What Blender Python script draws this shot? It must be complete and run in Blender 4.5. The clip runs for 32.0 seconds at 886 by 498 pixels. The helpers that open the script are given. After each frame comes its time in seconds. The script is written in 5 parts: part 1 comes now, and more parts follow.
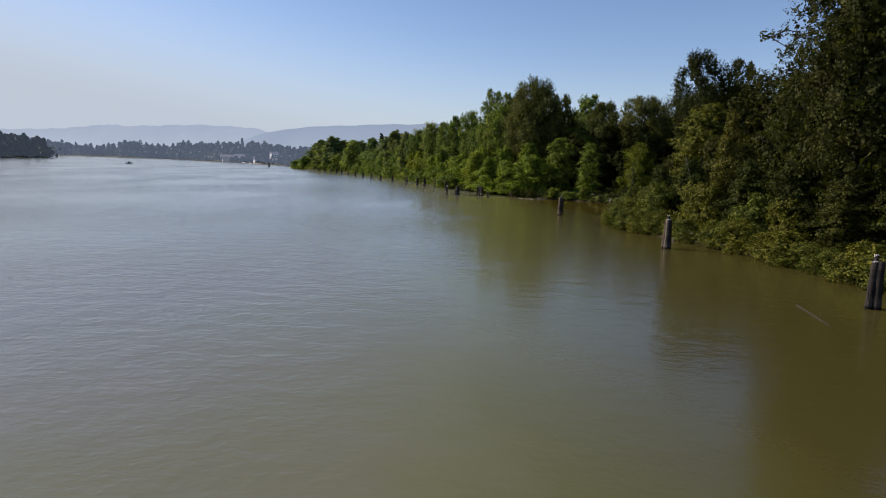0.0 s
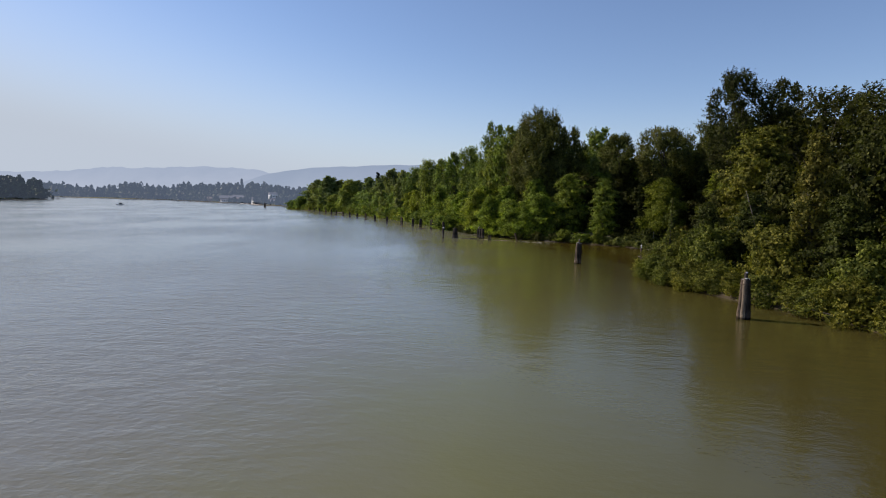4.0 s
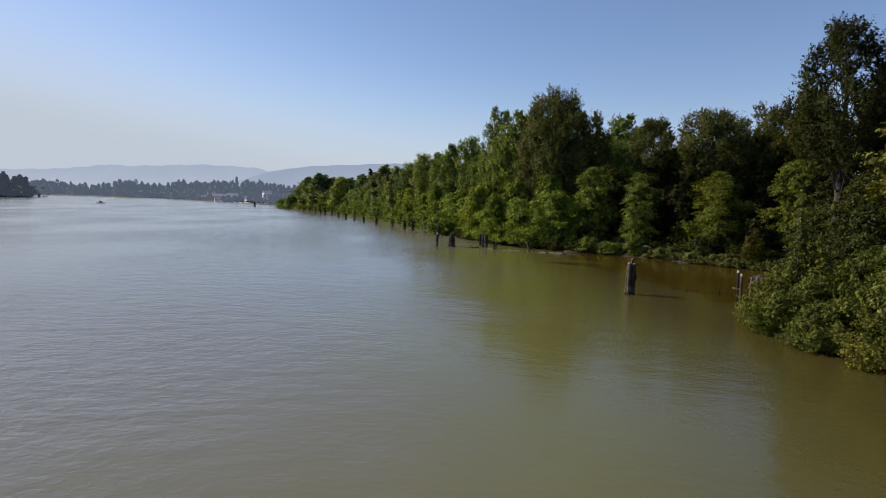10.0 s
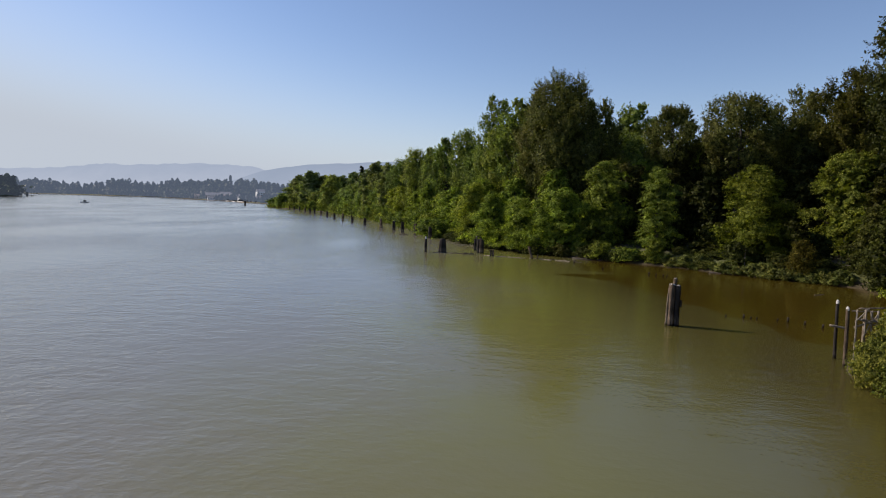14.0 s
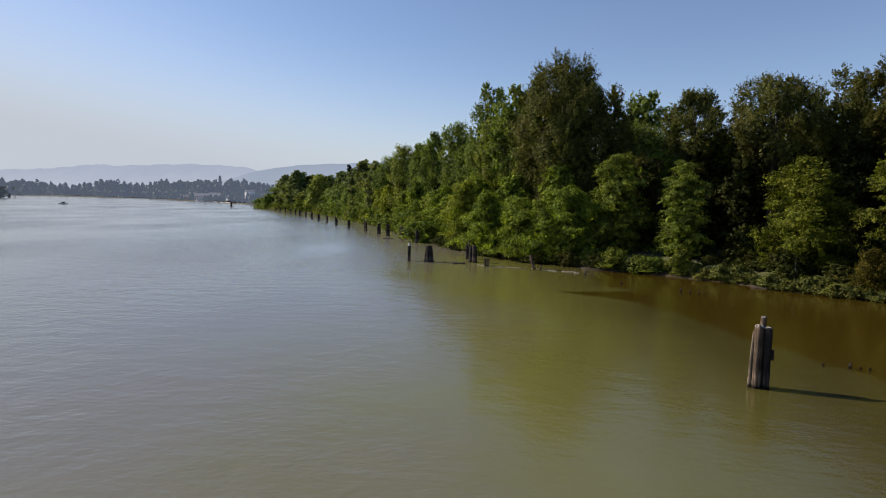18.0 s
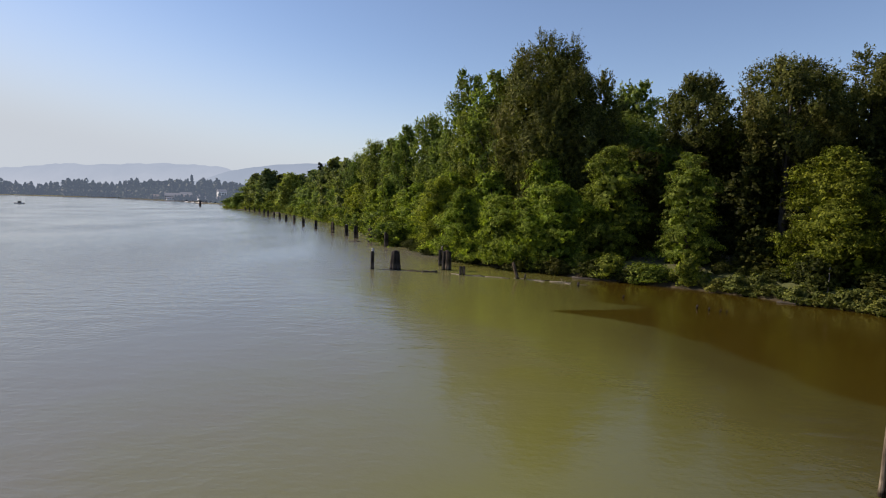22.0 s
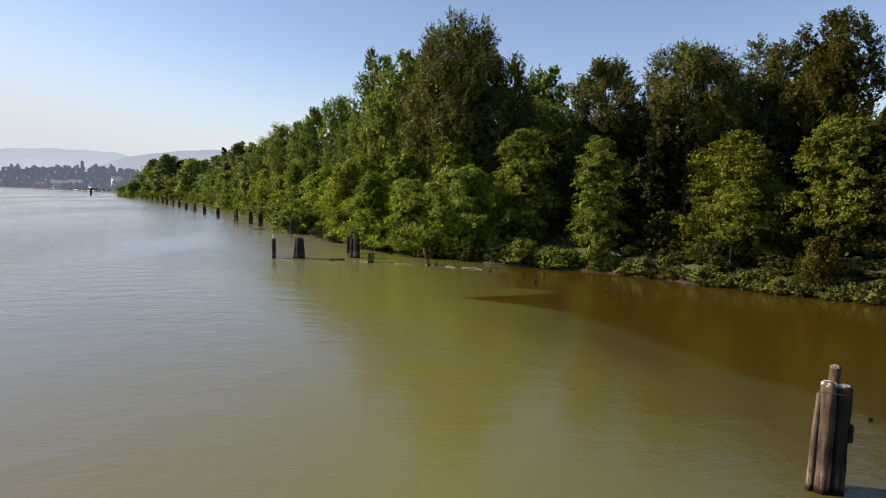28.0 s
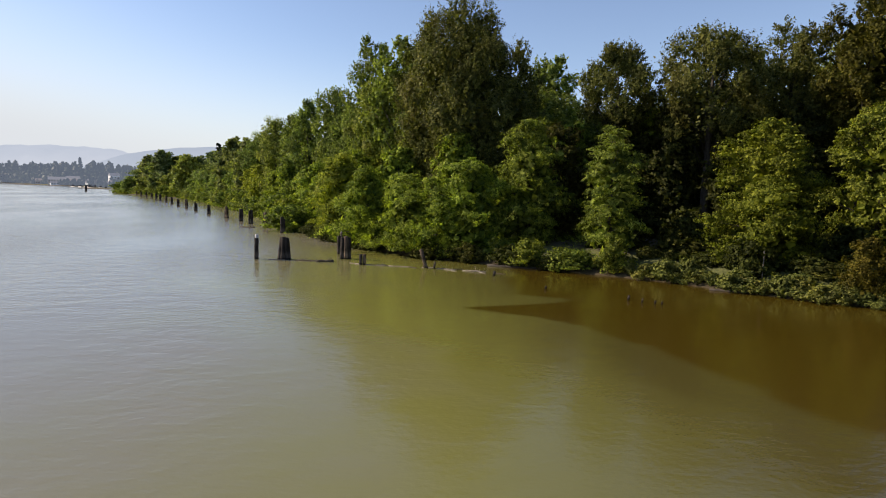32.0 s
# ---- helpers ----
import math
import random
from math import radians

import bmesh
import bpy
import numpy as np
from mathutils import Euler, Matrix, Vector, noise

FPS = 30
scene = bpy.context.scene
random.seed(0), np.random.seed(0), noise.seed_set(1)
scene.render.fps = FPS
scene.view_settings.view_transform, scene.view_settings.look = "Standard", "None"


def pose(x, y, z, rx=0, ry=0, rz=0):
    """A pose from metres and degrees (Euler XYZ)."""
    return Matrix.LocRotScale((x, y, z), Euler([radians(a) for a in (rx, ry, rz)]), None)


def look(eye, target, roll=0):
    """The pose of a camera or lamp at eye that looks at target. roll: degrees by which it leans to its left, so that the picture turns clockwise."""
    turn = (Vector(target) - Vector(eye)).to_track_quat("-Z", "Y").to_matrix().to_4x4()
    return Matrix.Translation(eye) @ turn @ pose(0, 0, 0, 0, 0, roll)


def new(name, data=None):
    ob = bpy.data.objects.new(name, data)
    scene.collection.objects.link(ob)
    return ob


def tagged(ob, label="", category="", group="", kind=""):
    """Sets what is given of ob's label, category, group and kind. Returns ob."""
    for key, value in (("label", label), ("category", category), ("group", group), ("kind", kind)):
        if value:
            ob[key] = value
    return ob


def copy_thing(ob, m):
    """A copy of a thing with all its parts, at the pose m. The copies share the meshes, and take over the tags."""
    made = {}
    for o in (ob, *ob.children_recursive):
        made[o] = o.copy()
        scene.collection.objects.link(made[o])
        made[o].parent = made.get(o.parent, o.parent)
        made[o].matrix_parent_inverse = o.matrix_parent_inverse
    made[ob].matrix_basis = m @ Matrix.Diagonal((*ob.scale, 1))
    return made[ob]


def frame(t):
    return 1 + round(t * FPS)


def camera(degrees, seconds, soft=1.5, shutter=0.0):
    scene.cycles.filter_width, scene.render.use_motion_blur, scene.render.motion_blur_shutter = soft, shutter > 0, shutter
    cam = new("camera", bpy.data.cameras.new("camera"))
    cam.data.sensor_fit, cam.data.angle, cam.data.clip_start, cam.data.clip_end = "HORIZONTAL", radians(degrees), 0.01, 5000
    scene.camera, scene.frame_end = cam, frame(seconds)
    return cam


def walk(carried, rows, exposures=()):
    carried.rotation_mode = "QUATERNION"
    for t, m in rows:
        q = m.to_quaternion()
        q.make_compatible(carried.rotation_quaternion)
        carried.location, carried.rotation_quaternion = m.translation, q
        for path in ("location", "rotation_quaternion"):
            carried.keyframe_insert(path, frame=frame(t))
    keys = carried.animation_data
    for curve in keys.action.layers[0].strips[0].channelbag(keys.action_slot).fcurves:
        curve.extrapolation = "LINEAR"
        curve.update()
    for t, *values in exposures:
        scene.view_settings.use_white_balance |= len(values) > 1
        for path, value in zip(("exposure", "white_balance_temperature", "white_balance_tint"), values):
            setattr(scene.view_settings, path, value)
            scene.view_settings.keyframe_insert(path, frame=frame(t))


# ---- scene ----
cam = camera(73.5, 32.0, soft=1.05)
PATH = [
    (0, (1.209, -5.084, 8.09), (1.039, -3.127, 7.807), 1.7),
    (0.5, (1.208, -2.985, 8.081), (1.036, -1.025, 7.812), 1.5),
    (1, (1.163, -0.875, 8.067), (0.989, 1.088, 7.84), 1.6),
    (1.5, (1.114, 1.243, 8.042), (0.939, 3.211, 7.862), 1.4),
    (2, (1.065, 3.421, 8.014), (0.89, 5.392, 7.851), 1.4),
    (2.5, (0.97, 5.715, 7.988), (0.792, 7.685, 7.828), 1.4),
    (3, (0.921, 8.068, 7.965), (0.74, 10.038, 7.808), 1.4),
    (3.5, (0.907, 10.492, 7.946), (0.727, 12.463, 7.792), 1.4),
    (5.5, (0.533, 20.749, 7.971), (0.35, 22.719, 7.821), 1.5),
    (6, (0.384, 23.266, 7.975), (0.201, 25.236, 7.824), 1.4),
    (6.5, (0.269, 25.672, 7.991), (0.087, 27.643, 7.84), 1.5),
    (7, (0.153, 27.998, 8.006), (-0.029, 29.969, 7.853), 1.4),
    (7.5, (0.025, 30.246, 8.019), (-0.159, 32.215, 7.865), 1.4),
    (8, (-0.083, 32.381, 8.045), (-0.264, 34.352, 7.892), 1.5),
    (8.5, (-0.181, 34.408, 8.073), (-0.363, 36.378, 7.919), 1.5),
    (9, (-0.278, 36.324, 8.097), (-0.46, 38.294, 7.943), 1.5),
    (9.5, (-0.396, 38.155, 8.111), (-0.577, 40.125, 7.956), 1.5),
    (10, (-0.453, 39.96, 8.152), (-0.634, 41.931, 7.997), 1.6),
    (10.5, (-0.448, 41.763, 8.206), (-0.629, 43.733, 8.05), 1.5),
    (11, (-0.406, 43.545, 8.243), (-0.588, 45.514, 8.085), 1.6),
    (11.5, (-0.387, 45.348, 8.294), (-0.57, 47.317, 8.136), 1.6),
    (12, (-0.391, 47.15, 8.339), (-0.575, 49.12, 8.18), 1.6),
    (12.5, (-0.399, 48.921, 8.362), (-0.582, 50.89, 8.203), 1.6),
    (13, (-0.465, 50.697, 8.362), (-0.651, 52.667, 8.203), 1.4),
    (13.5, (-0.45, 52.531, 8.369), (-0.632, 54.5, 8.209), 1.5),
    (14, (-0.463, 54.416, 8.36), (-0.636, 56.387, 8.2), 1.5),
    (14.5, (-0.564, 56.342, 8.363), (-0.728, 58.313, 8.205), 1.5),
    (16.5, (-0.533, 63.566, 8.442), (-0.688, 65.538, 8.284), 1.3),
    (17, (-0.628, 65.297, 8.431), (-0.78, 67.269, 8.272), 1.3),
    (17.5, (-0.615, 66.935, 8.426), (-0.767, 68.908, 8.266), 1.4),
    (18, (-0.672, 68.596, 8.417), (-0.825, 70.568, 8.258), 1.3),
    (18.5, (-0.658, 70.237, 8.389), (-0.806, 72.21, 8.229), 1.3),
    (19, (-0.65, 71.854, 8.344), (-0.787, 73.827, 8.186), 1.4),
    (19.5, (-0.605, 73.384, 8.324), (-0.735, 75.358, 8.166), 1.4),
    (20, (-0.558, 74.852, 8.297), (-0.684, 76.826, 8.14), 1.4),
    (20.5, (-0.56, 76.307, 8.254), (-0.675, 78.282, 8.097), 1.5),
    (21, (-0.554, 77.724, 8.212), (-0.658, 79.699, 8.057), 1.4),
    (21.5, (-0.467, 78.944, 8.208), (-0.561, 80.921, 8.054), 1.4),
    (22, (-0.414, 79.998, 8.187), (-0.495, 81.975, 8.031), 1.4),
    (22.5, (-0.334, 80.831, 8.166), (-0.402, 82.808, 8.009), 1.5),
    (23, (-0.259, 81.47, 8.148), (-0.314, 83.448, 7.988), 1.4),
    (23.5, (-0.158, 81.978, 8.15), (-0.2, 83.956, 7.987), 1.5),
    (24, (-0.067, 82.34, 8.158), (-0.095, 84.318, 7.993), 1.5),
    (24.5, (0.008, 82.595, 8.158), (-0.006, 84.573, 7.991), 1.5),
    (25, (0.087, 82.758, 8.182), (0.086, 84.736, 8.01), 1.5),
    (25.5, (0.217, 82.852, 8.223), (0.238, 84.828, 8.044), 1.5),
    (26, (0.412, 82.884, 8.271), (0.492, 84.858, 8.086), 1.5),
    (26.5, (0.491, 82.932, 8.193), (0.627, 84.903, 8.007), 1.4),
    (28.5, (0.291, 83.016, 7.553), (0.494, 84.982, 7.363), 1.4),
    (29, (0.283, 83.3, 7.494), (0.484, 85.264, 7.298), 1.5),
    (29.5, (0.342, 83.821, 7.444), (0.545, 85.785, 7.247), 1.5),
    (30, (0.461, 84.595, 7.41), (0.663, 86.56, 7.212), 1.5),
    (30.5, (0.608, 85.534, 7.394), (0.808, 87.499, 7.197), 1.5),
    (31, (0.755, 86.564, 7.395), (0.953, 88.529, 7.198), 1.5),
    (31.5, (0.889, 87.637, 7.412), (1.088, 89.602, 7.217), 1.4),
    (32, (1.015, 88.728, 7.441), (1.216, 90.692, 7.246), 1.5),
]
walk(cam, [(t, look(eye, target, roll)) for t, eye, target, roll in PATH],
     [(0, 0.0, 6200, 20), (11, 0.0, 6280, 20), (19, 0.04, 6480, 20), (23, 0.15, 6620, 20), (26, 0.28, 6780, 20), (29, 0.41, 6900, 20), (32, 0.44, 6900, 20)])

# ---- world, sun, exposure ----
SUN_DIR = Vector((-0.805, 0.218, 0.55)).normalized()
world = bpy.data.worlds.new("world")
scene.world = world
world.use_nodes = True
wn = world.node_tree
sky = wn.nodes.new("ShaderNodeTexSky")
sky.sky_type = "NISHITA"
sky.sun_disc = False
sky.sun_elevation = math.asin(SUN_DIR.z)
sky.sun_rotation = math.atan2(SUN_DIR.x, SUN_DIR.y)
sky.air_density, sky.dust_density, sky.ozone_density = 1.0, 0.2, 2.5
# summer haze: where the sky brightens towards the horizon it turns to a pale cream
split = wn.nodes.new("ShaderNodeSeparateColor")
wn.links.new(sky.outputs[0], split.inputs[0])
haze_amount = wn.nodes.new("ShaderNodeMapRange")
haze_amount.interpolation_type = "SMOOTHSTEP"
haze_amount.inputs[1].default_value, haze_amount.inputs[2].default_value = 3.3, 8.2
wn.links.new(split.outputs[1], haze_amount.inputs[0])
haze = wn.nodes.new("ShaderNodeMix")
haze.data_type = "RGBA"
haze.inputs[7].default_value = (4.24, 4.86, 5.10, 1)
wn.links.new(haze_amount.outputs[0], haze.inputs[0])
wn.links.new(sky.outputs[0], haze.inputs[6])
wn.links.new(haze.outputs[2], wn.nodes["Background"].inputs[0])
wn.nodes["Background"].inputs[1].default_value = 0.120

sun_data = bpy.data.lights.new("sun", "SUN")
sun_data.energy, sun_data.angle, sun_data.color = 5.0, radians(0.6), (1.0, 0.90, 0.72)
sun = new("sun", sun_data)
sun.matrix_world = look(SUN_DIR * 200, (0, 0, 0))
scene.view_settings.exposure = 0.0


# ---- materials ----
def mat(name):
    m = bpy.data.materials.new(name)
    m.use_nodes = True
    nt = m.node_tree
    return m, nt, nt.nodes["Principled BSDF"], nt.nodes["Material Output"]


def node(nt, kind, **values):
    n = nt.nodes.new(kind)
    for key, value in values.items():
        n.inputs[key.replace("_", " ")].default_value = value
    return n


def math_node(nt, op, a, b=None, clamp=False):
    n = nt.nodes.new("ShaderNodeMath")
    n.operation, n.use_clamp = op, clamp
    for i, v in enumerate((a, b)):
        if v is None:
            continue
        if isinstance(v, (int, float)):
            n.inputs[i].default_value = v
        else:
            nt.links.new(v, n.inputs[i])
    return n.outputs[0]


def ramp(nt, fac, stops):
    n = nt.nodes.new("ShaderNodeValToRGB")
    while len(n.color_ramp.elements) < len(stops):
        n.color_ramp.elements.new(0.5)
    for e, (p, c) in zip(n.color_ramp.elements, stops):
        e.position, e.color = p, (*c, 1)
    nt.links.new(fac, n.inputs[0])
    return n.outputs[0]


def mix_rgb(nt, fac, a, b, blend="MIX"):
    n = nt.nodes.new("ShaderNodeMix")
    n.data_type, n.blend_type = "RGBA", blend
    for i, v in ((0, fac), (6, a), (7, b)):
        if isinstance(v, (int, float)):
            n.inputs[i].default_value = v
        elif isinstance(v, tuple):
            n.inputs[i].default_value = (*v, 1)
        else:
            nt.links.new(v, n.inputs[i])
    return n.outputs[2]


def noise_tex(nt, scale, detail=3.0, rough=0.55, coords="Object", stretch=None, turn=0.0):
    if coords == "World":
        out = nt.nodes.new("ShaderNodeNewGeometry").outputs["Position"]
    else:
        out = nt.nodes.new("ShaderNodeTexCoord").outputs[coords]
    if stretch:
        mp = nt.nodes.new("ShaderNodeMapping")
        mp.inputs["Scale"].default_value = stretch
        mp.inputs["Rotation"].default_value = (0, 0, turn)
        nt.links.new(out, mp.inputs[0])
        out = mp.outputs[0]
    n = node(nt, "ShaderNodeTexNoise", Scale=scale, Detail=detail, Roughness=rough)
    nt.links.new(out, n.inputs["Vector"])
    return n.outputs[0]


def position(nt):
    return nt.nodes.new("ShaderNodeNewGeometry").outputs["Position"]


def leaf_material(name, dark, light, dry=None, gloss=0.6, through_light=0.30):
    """Leaves: colour varies leaf by leaf, clump by clump and tree by tree; some light passes through."""
    m, nt, bsdf, out = mat(name)
    island = nt.nodes.new("ShaderNodeNewGeometry").outputs["Random Per Island"]
    base = ramp(nt, island, [(0.0, tuple(0.75 * a for a in dark)), (0.5, tuple((a + b) / 2 for a, b in zip(dark, light))), (1.0, tuple(1.2 * b for b in light))])
    clump = ramp(nt, noise_tex(nt, 0.33, 2.0), [(0.3, (0.62, 0.62, 0.62)), (0.7, (1.25, 1.25, 1.15))])
    col = mix_rgb(nt, 1.0, base, clump, "MULTIPLY")
    sprig = ramp(nt, noise_tex(nt, 1.3, 2.0), [(0.36, (0.72, 0.74, 0.74)), (0.64, (1.28, 1.26, 1.15))])
    col = mix_rgb(nt, 1.0, col, sprig, "MULTIPLY")
    if dry:
        col = mix_rgb(nt, ramp(nt, noise_tex(nt, 0.21, 3.0), [(0.52, (0, 0, 0)), (0.8, (0.45, 0.45, 0.45))]), col, dry)
    tree = nt.nodes.new("ShaderNodeObjectInfo").outputs["Random"]
    tint = ramp(nt, tree, [(0.0, (0.84, 0.9, 0.9)), (0.5, (1.0, 1.0, 1.0)), (1.0, (1.2, 1.06, 0.9))])
    col = mix_rgb(nt, 1.0, col, tint, "MULTIPLY")
    nt.links.new(col, bsdf.inputs["Base Color"])
    bsdf.inputs["Roughness"].default_value = gloss
    bsdf.inputs["Specular IOR Level"].default_value = 0.08
    trans = nt.nodes.new("ShaderNodeBsdfTranslucent")
    nt.links.new(mix_rgb(nt, 1.0, col, (1.25, 1.35, 0.5), "MULTIPLY"), trans.inputs[0])
    mixer = node(nt, "ShaderNodeMixShader", Fac=through_light)
    nt.links.new(bsdf.outputs[0], mixer.inputs[1])
    nt.links.new(trans.outputs[0], mixer.inputs[2])
    nt.links.new(mixer.outputs[0], out.inputs[0])
    return m


LEAF_COTTON = leaf_material("cottonwood_leaves", (0.055, 0.069, 0.020), (0.156, 0.155, 0.043), dry=(0.166, 0.127, 0.035))
# darker cottonwood greens: shade painted into leaves on the point and understorey
LEAF_SHADED = leaf_material("shaded_leaves", (0.024, 0.031, 0.008), (0.069, 0.073, 0.019), dry=(0.086, 0.067, 0.018))
# lighter cottonwood greens: sun and haze on the bank row painted in
LEAF_COTTON_SUNLIT = leaf_material("sunlit_cottonwood_leaves", (0.092, 0.134, 0.037), (0.244, 0.292, 0.081), dry=(0.242, 0.227, 0.064), through_light=0.42)
LEAF_BROWN = leaf_material("browning_leaves", (0.047, 0.048, 0.009), (0.112, 0.101, 0.019))
# two alder greens, darker and lighter, painted in for shaded and sunlit trees
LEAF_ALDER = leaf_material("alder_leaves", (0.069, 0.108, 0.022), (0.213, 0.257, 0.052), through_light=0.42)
LEAF_ALDER_LIT = leaf_material("lit_alder_leaves", (0.093, 0.142, 0.023), (0.287, 0.337, 0.054), through_light=0.42)
LEAF_MAPLE = leaf_material("maple_leaves", (0.069, 0.095, 0.011), (0.185, 0.200, 0.023), dry=(0.187, 0.147, 0.016))
LEAF_BUSH = leaf_material("bush_leaves", (0.058, 0.077, 0.015), (0.175, 0.182, 0.036), dry=(0.150, 0.121, 0.024))
# paler, greyer greens for the far bank, with haze painted into them
LEAF_HAZED_BANK = leaf_material("hazed_bank_leaves", (0.106, 0.141, 0.061), (0.196, 0.241, 0.093), through_light=0.42)
LEAF_HAZED_SHRUB = leaf_material("hazed_shrub_leaves", (0.146, 0.200, 0.055), (0.258, 0.318, 0.098), through_light=0.42)
# alder and shrub greens darkened, with the thicket's shade put into the colour
LEAF_THICKET_SHADED = leaf_material("shaded_thicket_leaves", (0.028, 0.037, 0.009), (0.081, 0.089, 0.022))
LEAF_BRAMBLE = leaf_material("bramble_leaves", (0.068, 0.087, 0.024), (0.183, 0.194, 0.054), dry=(0.183, 0.148, 0.041))
LEAF_CONIFER = leaf_material("conifer_needles", (0.017, 0.025, 0.015), (0.032, 0.046, 0.026), through_light=0.1)


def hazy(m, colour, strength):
    """Adds a bluish glow to far woods and houses for the haze before them."""
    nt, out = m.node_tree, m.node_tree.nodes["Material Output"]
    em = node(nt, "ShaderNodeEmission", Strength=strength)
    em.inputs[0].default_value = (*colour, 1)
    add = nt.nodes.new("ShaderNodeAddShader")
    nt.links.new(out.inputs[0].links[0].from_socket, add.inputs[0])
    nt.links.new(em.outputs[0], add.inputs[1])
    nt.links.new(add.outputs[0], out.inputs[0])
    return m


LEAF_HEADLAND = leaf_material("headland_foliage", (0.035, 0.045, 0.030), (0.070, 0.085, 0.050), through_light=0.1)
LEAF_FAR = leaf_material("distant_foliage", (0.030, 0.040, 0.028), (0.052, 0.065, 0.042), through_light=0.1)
# haze over the far shore and headland, added as a faint bluish glow
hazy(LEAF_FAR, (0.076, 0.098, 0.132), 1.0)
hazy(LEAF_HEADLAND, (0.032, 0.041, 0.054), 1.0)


def bark_material(name, dark, light, stretch=(3, 3, 0.5)):
    m, nt, bsdf, _ = mat(name)
    n = noise_tex(nt, 4.0, 5.0, 0.65, stretch=stretch)
    col = ramp(nt, n, [(0.3, dark), (0.7, light)])
    nt.links.new(col, bsdf.inputs["Base Color"])
    bsdf.inputs["Roughness"].default_value = 0.9
    b = node(nt, "ShaderNodeBump", Strength=0.6, Distance=0.03)
    nt.links.new(n, b.inputs["Height"])
    nt.links.new(b.outputs[0], bsdf.inputs["Normal"])
    return m


BARK = bark_material("bark", (0.05, 0.042, 0.032), (0.20, 0.175, 0.14))
BARK_DARK = bark_material("dark_bark", (0.022, 0.018, 0.014), (0.07, 0.058, 0.045))


def pile_material(name, dark, light, tide=0.9):
    """Weathered timber: streaks along the grain, a darker wet band with algae up to the tide line."""
    m, nt, bsdf, _ = mat(name)
    grain = noise_tex(nt, 5.0, 6.0, 0.8, stretch=(4, 4, 0.22))
    patch = noise_tex(nt, 1.3, 3.0, 0.6)
    col = ramp(nt, grain, [(0.40, dark), (0.62, light)])
    col = mix_rgb(nt, ramp(nt, patch, [(0.45, (0, 0, 0)), (0.75, (0.55, 0.55, 0.55))]), col, tuple(v * 1.5 for v in light))
    sep = nt.nodes.new("ShaderNodeSeparateXYZ")
    nt.links.new(position(nt), sep.inputs[0])
    wet = math_node(nt, "ADD", sep.outputs[2], math_node(nt, "MULTIPLY", patch, 0.8))
    wet_mask = ramp(nt, math_node(nt, "DIVIDE", wet, 3.0), [(tide / 3.0, (1, 1, 1)), (tide / 3.0 + 0.12, (0, 0, 0))])
    silted = mix_rgb(nt, ramp(nt, noise_tex(nt, 2.2, 4.0, 0.65, stretch=(2.5, 2.5, 0.5)), [(0.42, (0, 0, 0)), (0.62, (1, 1, 1))]), col, tuple(v * 2.0 for v in light))
    col = mix_rgb(nt, wet_mask, col, silted)
    foot_mask = ramp(nt, math_node(nt, "ADD", sep.outputs[2], math_node(nt, "MULTIPLY", patch, 0.15)), [(0.18, (1, 1, 1)), (0.30, (0, 0, 0))])
    col = mix_rgb(nt, foot_mask, col, tuple(v * 0.6 for v in dark))
    nt.links.new(col, bsdf.inputs["Base Color"])
    bsdf.inputs["Roughness"].default_value = 0.9
    bsdf.inputs["Specular IOR Level"].default_value = 0.15
    b = node(nt, "ShaderNodeBump", Strength=1.0, Distance=0.05)
    nt.links.new(grain, b.inputs["Height"])
    nt.links.new(b.outputs[0], bsdf.inputs["Normal"])
    return m


PILE = pile_material("weathered_pile", (0.026, 0.018, 0.012), (0.150, 0.112, 0.080))
PILE_DARK = pile_material("dark_pile", (0.010, 0.009, 0.008), (0.055, 0.046, 0.040))
PILE_GREY = pile_material("grey_pile", (0.07, 0.052, 0.034), (0.24, 0.195, 0.145))


def plain_material(name, colour, rough=0.7, vary=0.25, scale=3.0, metal=0.0, bump=0.2):
    m, nt, bsdf, _ = mat(name)
    n = noise_tex(nt, scale, 4.0, 0.6)
    lo, hi = tuple(c * (1 - vary) for c in colour), tuple(min(1, c * (1 + vary)) for c in colour)
    nt.links.new(ramp(nt, n, [(0.3, lo), (0.7, hi)]), bsdf.inputs["Base Color"])
    bsdf.inputs["Roughness"].default_value, bsdf.inputs["Metallic"].default_value = rough, metal
    b = node(nt, "ShaderNodeBump", Strength=bump, Distance=0.02)
    nt.links.new(n, b.inputs["Height"])
    nt.links.new(b.outputs[0], bsdf.inputs["Normal"])
    return m


def lime_material():
    m, nt, bsdf, _ = mat("bird_lime")
    col = ramp(nt, noise_tex(nt, 7.0, 3.0, 0.6), [(0.44, (0.10, 0.08, 0.06)), (0.56, (0.66, 0.65, 0.60))])
    nt.links.new(col, bsdf.inputs["Base Color"])
    bsdf.inputs["Roughness"].default_value = 0.85
    return m


GUANO = lime_material()
DRIFTWOOD = bark_material("driftwood", (0.11, 0.09, 0.07), (0.30, 0.26, 0.21), (1, 6, 6))
WET_LOG = bark_material("waterlogged_wood", (0.012, 0.009, 0.005), (0.035, 0.027, 0.016), (1, 6, 6))
DRIFT_DARK = bark_material("wet_driftwood", (0.025, 0.02, 0.016), (0.08, 0.065, 0.05), (1, 6, 6))
WHITEWASH = plain_material("pale_paint", (0.52, 0.51, 0.48), 0.6, 0.1)
ROOF_DARK = plain_material("dark_roofing", (0.16, 0.16, 0.17), 0.8)
ROOF_RED = plain_material("brown_roofing", (0.18, 0.15, 0.14), 0.8)
WALL_TAN = plain_material("tan_siding", (0.26, 0.24, 0.22), 0.8)
WALL_WHITE = plain_material("white_siding", (0.62, 0.62, 0.60), 0.7)
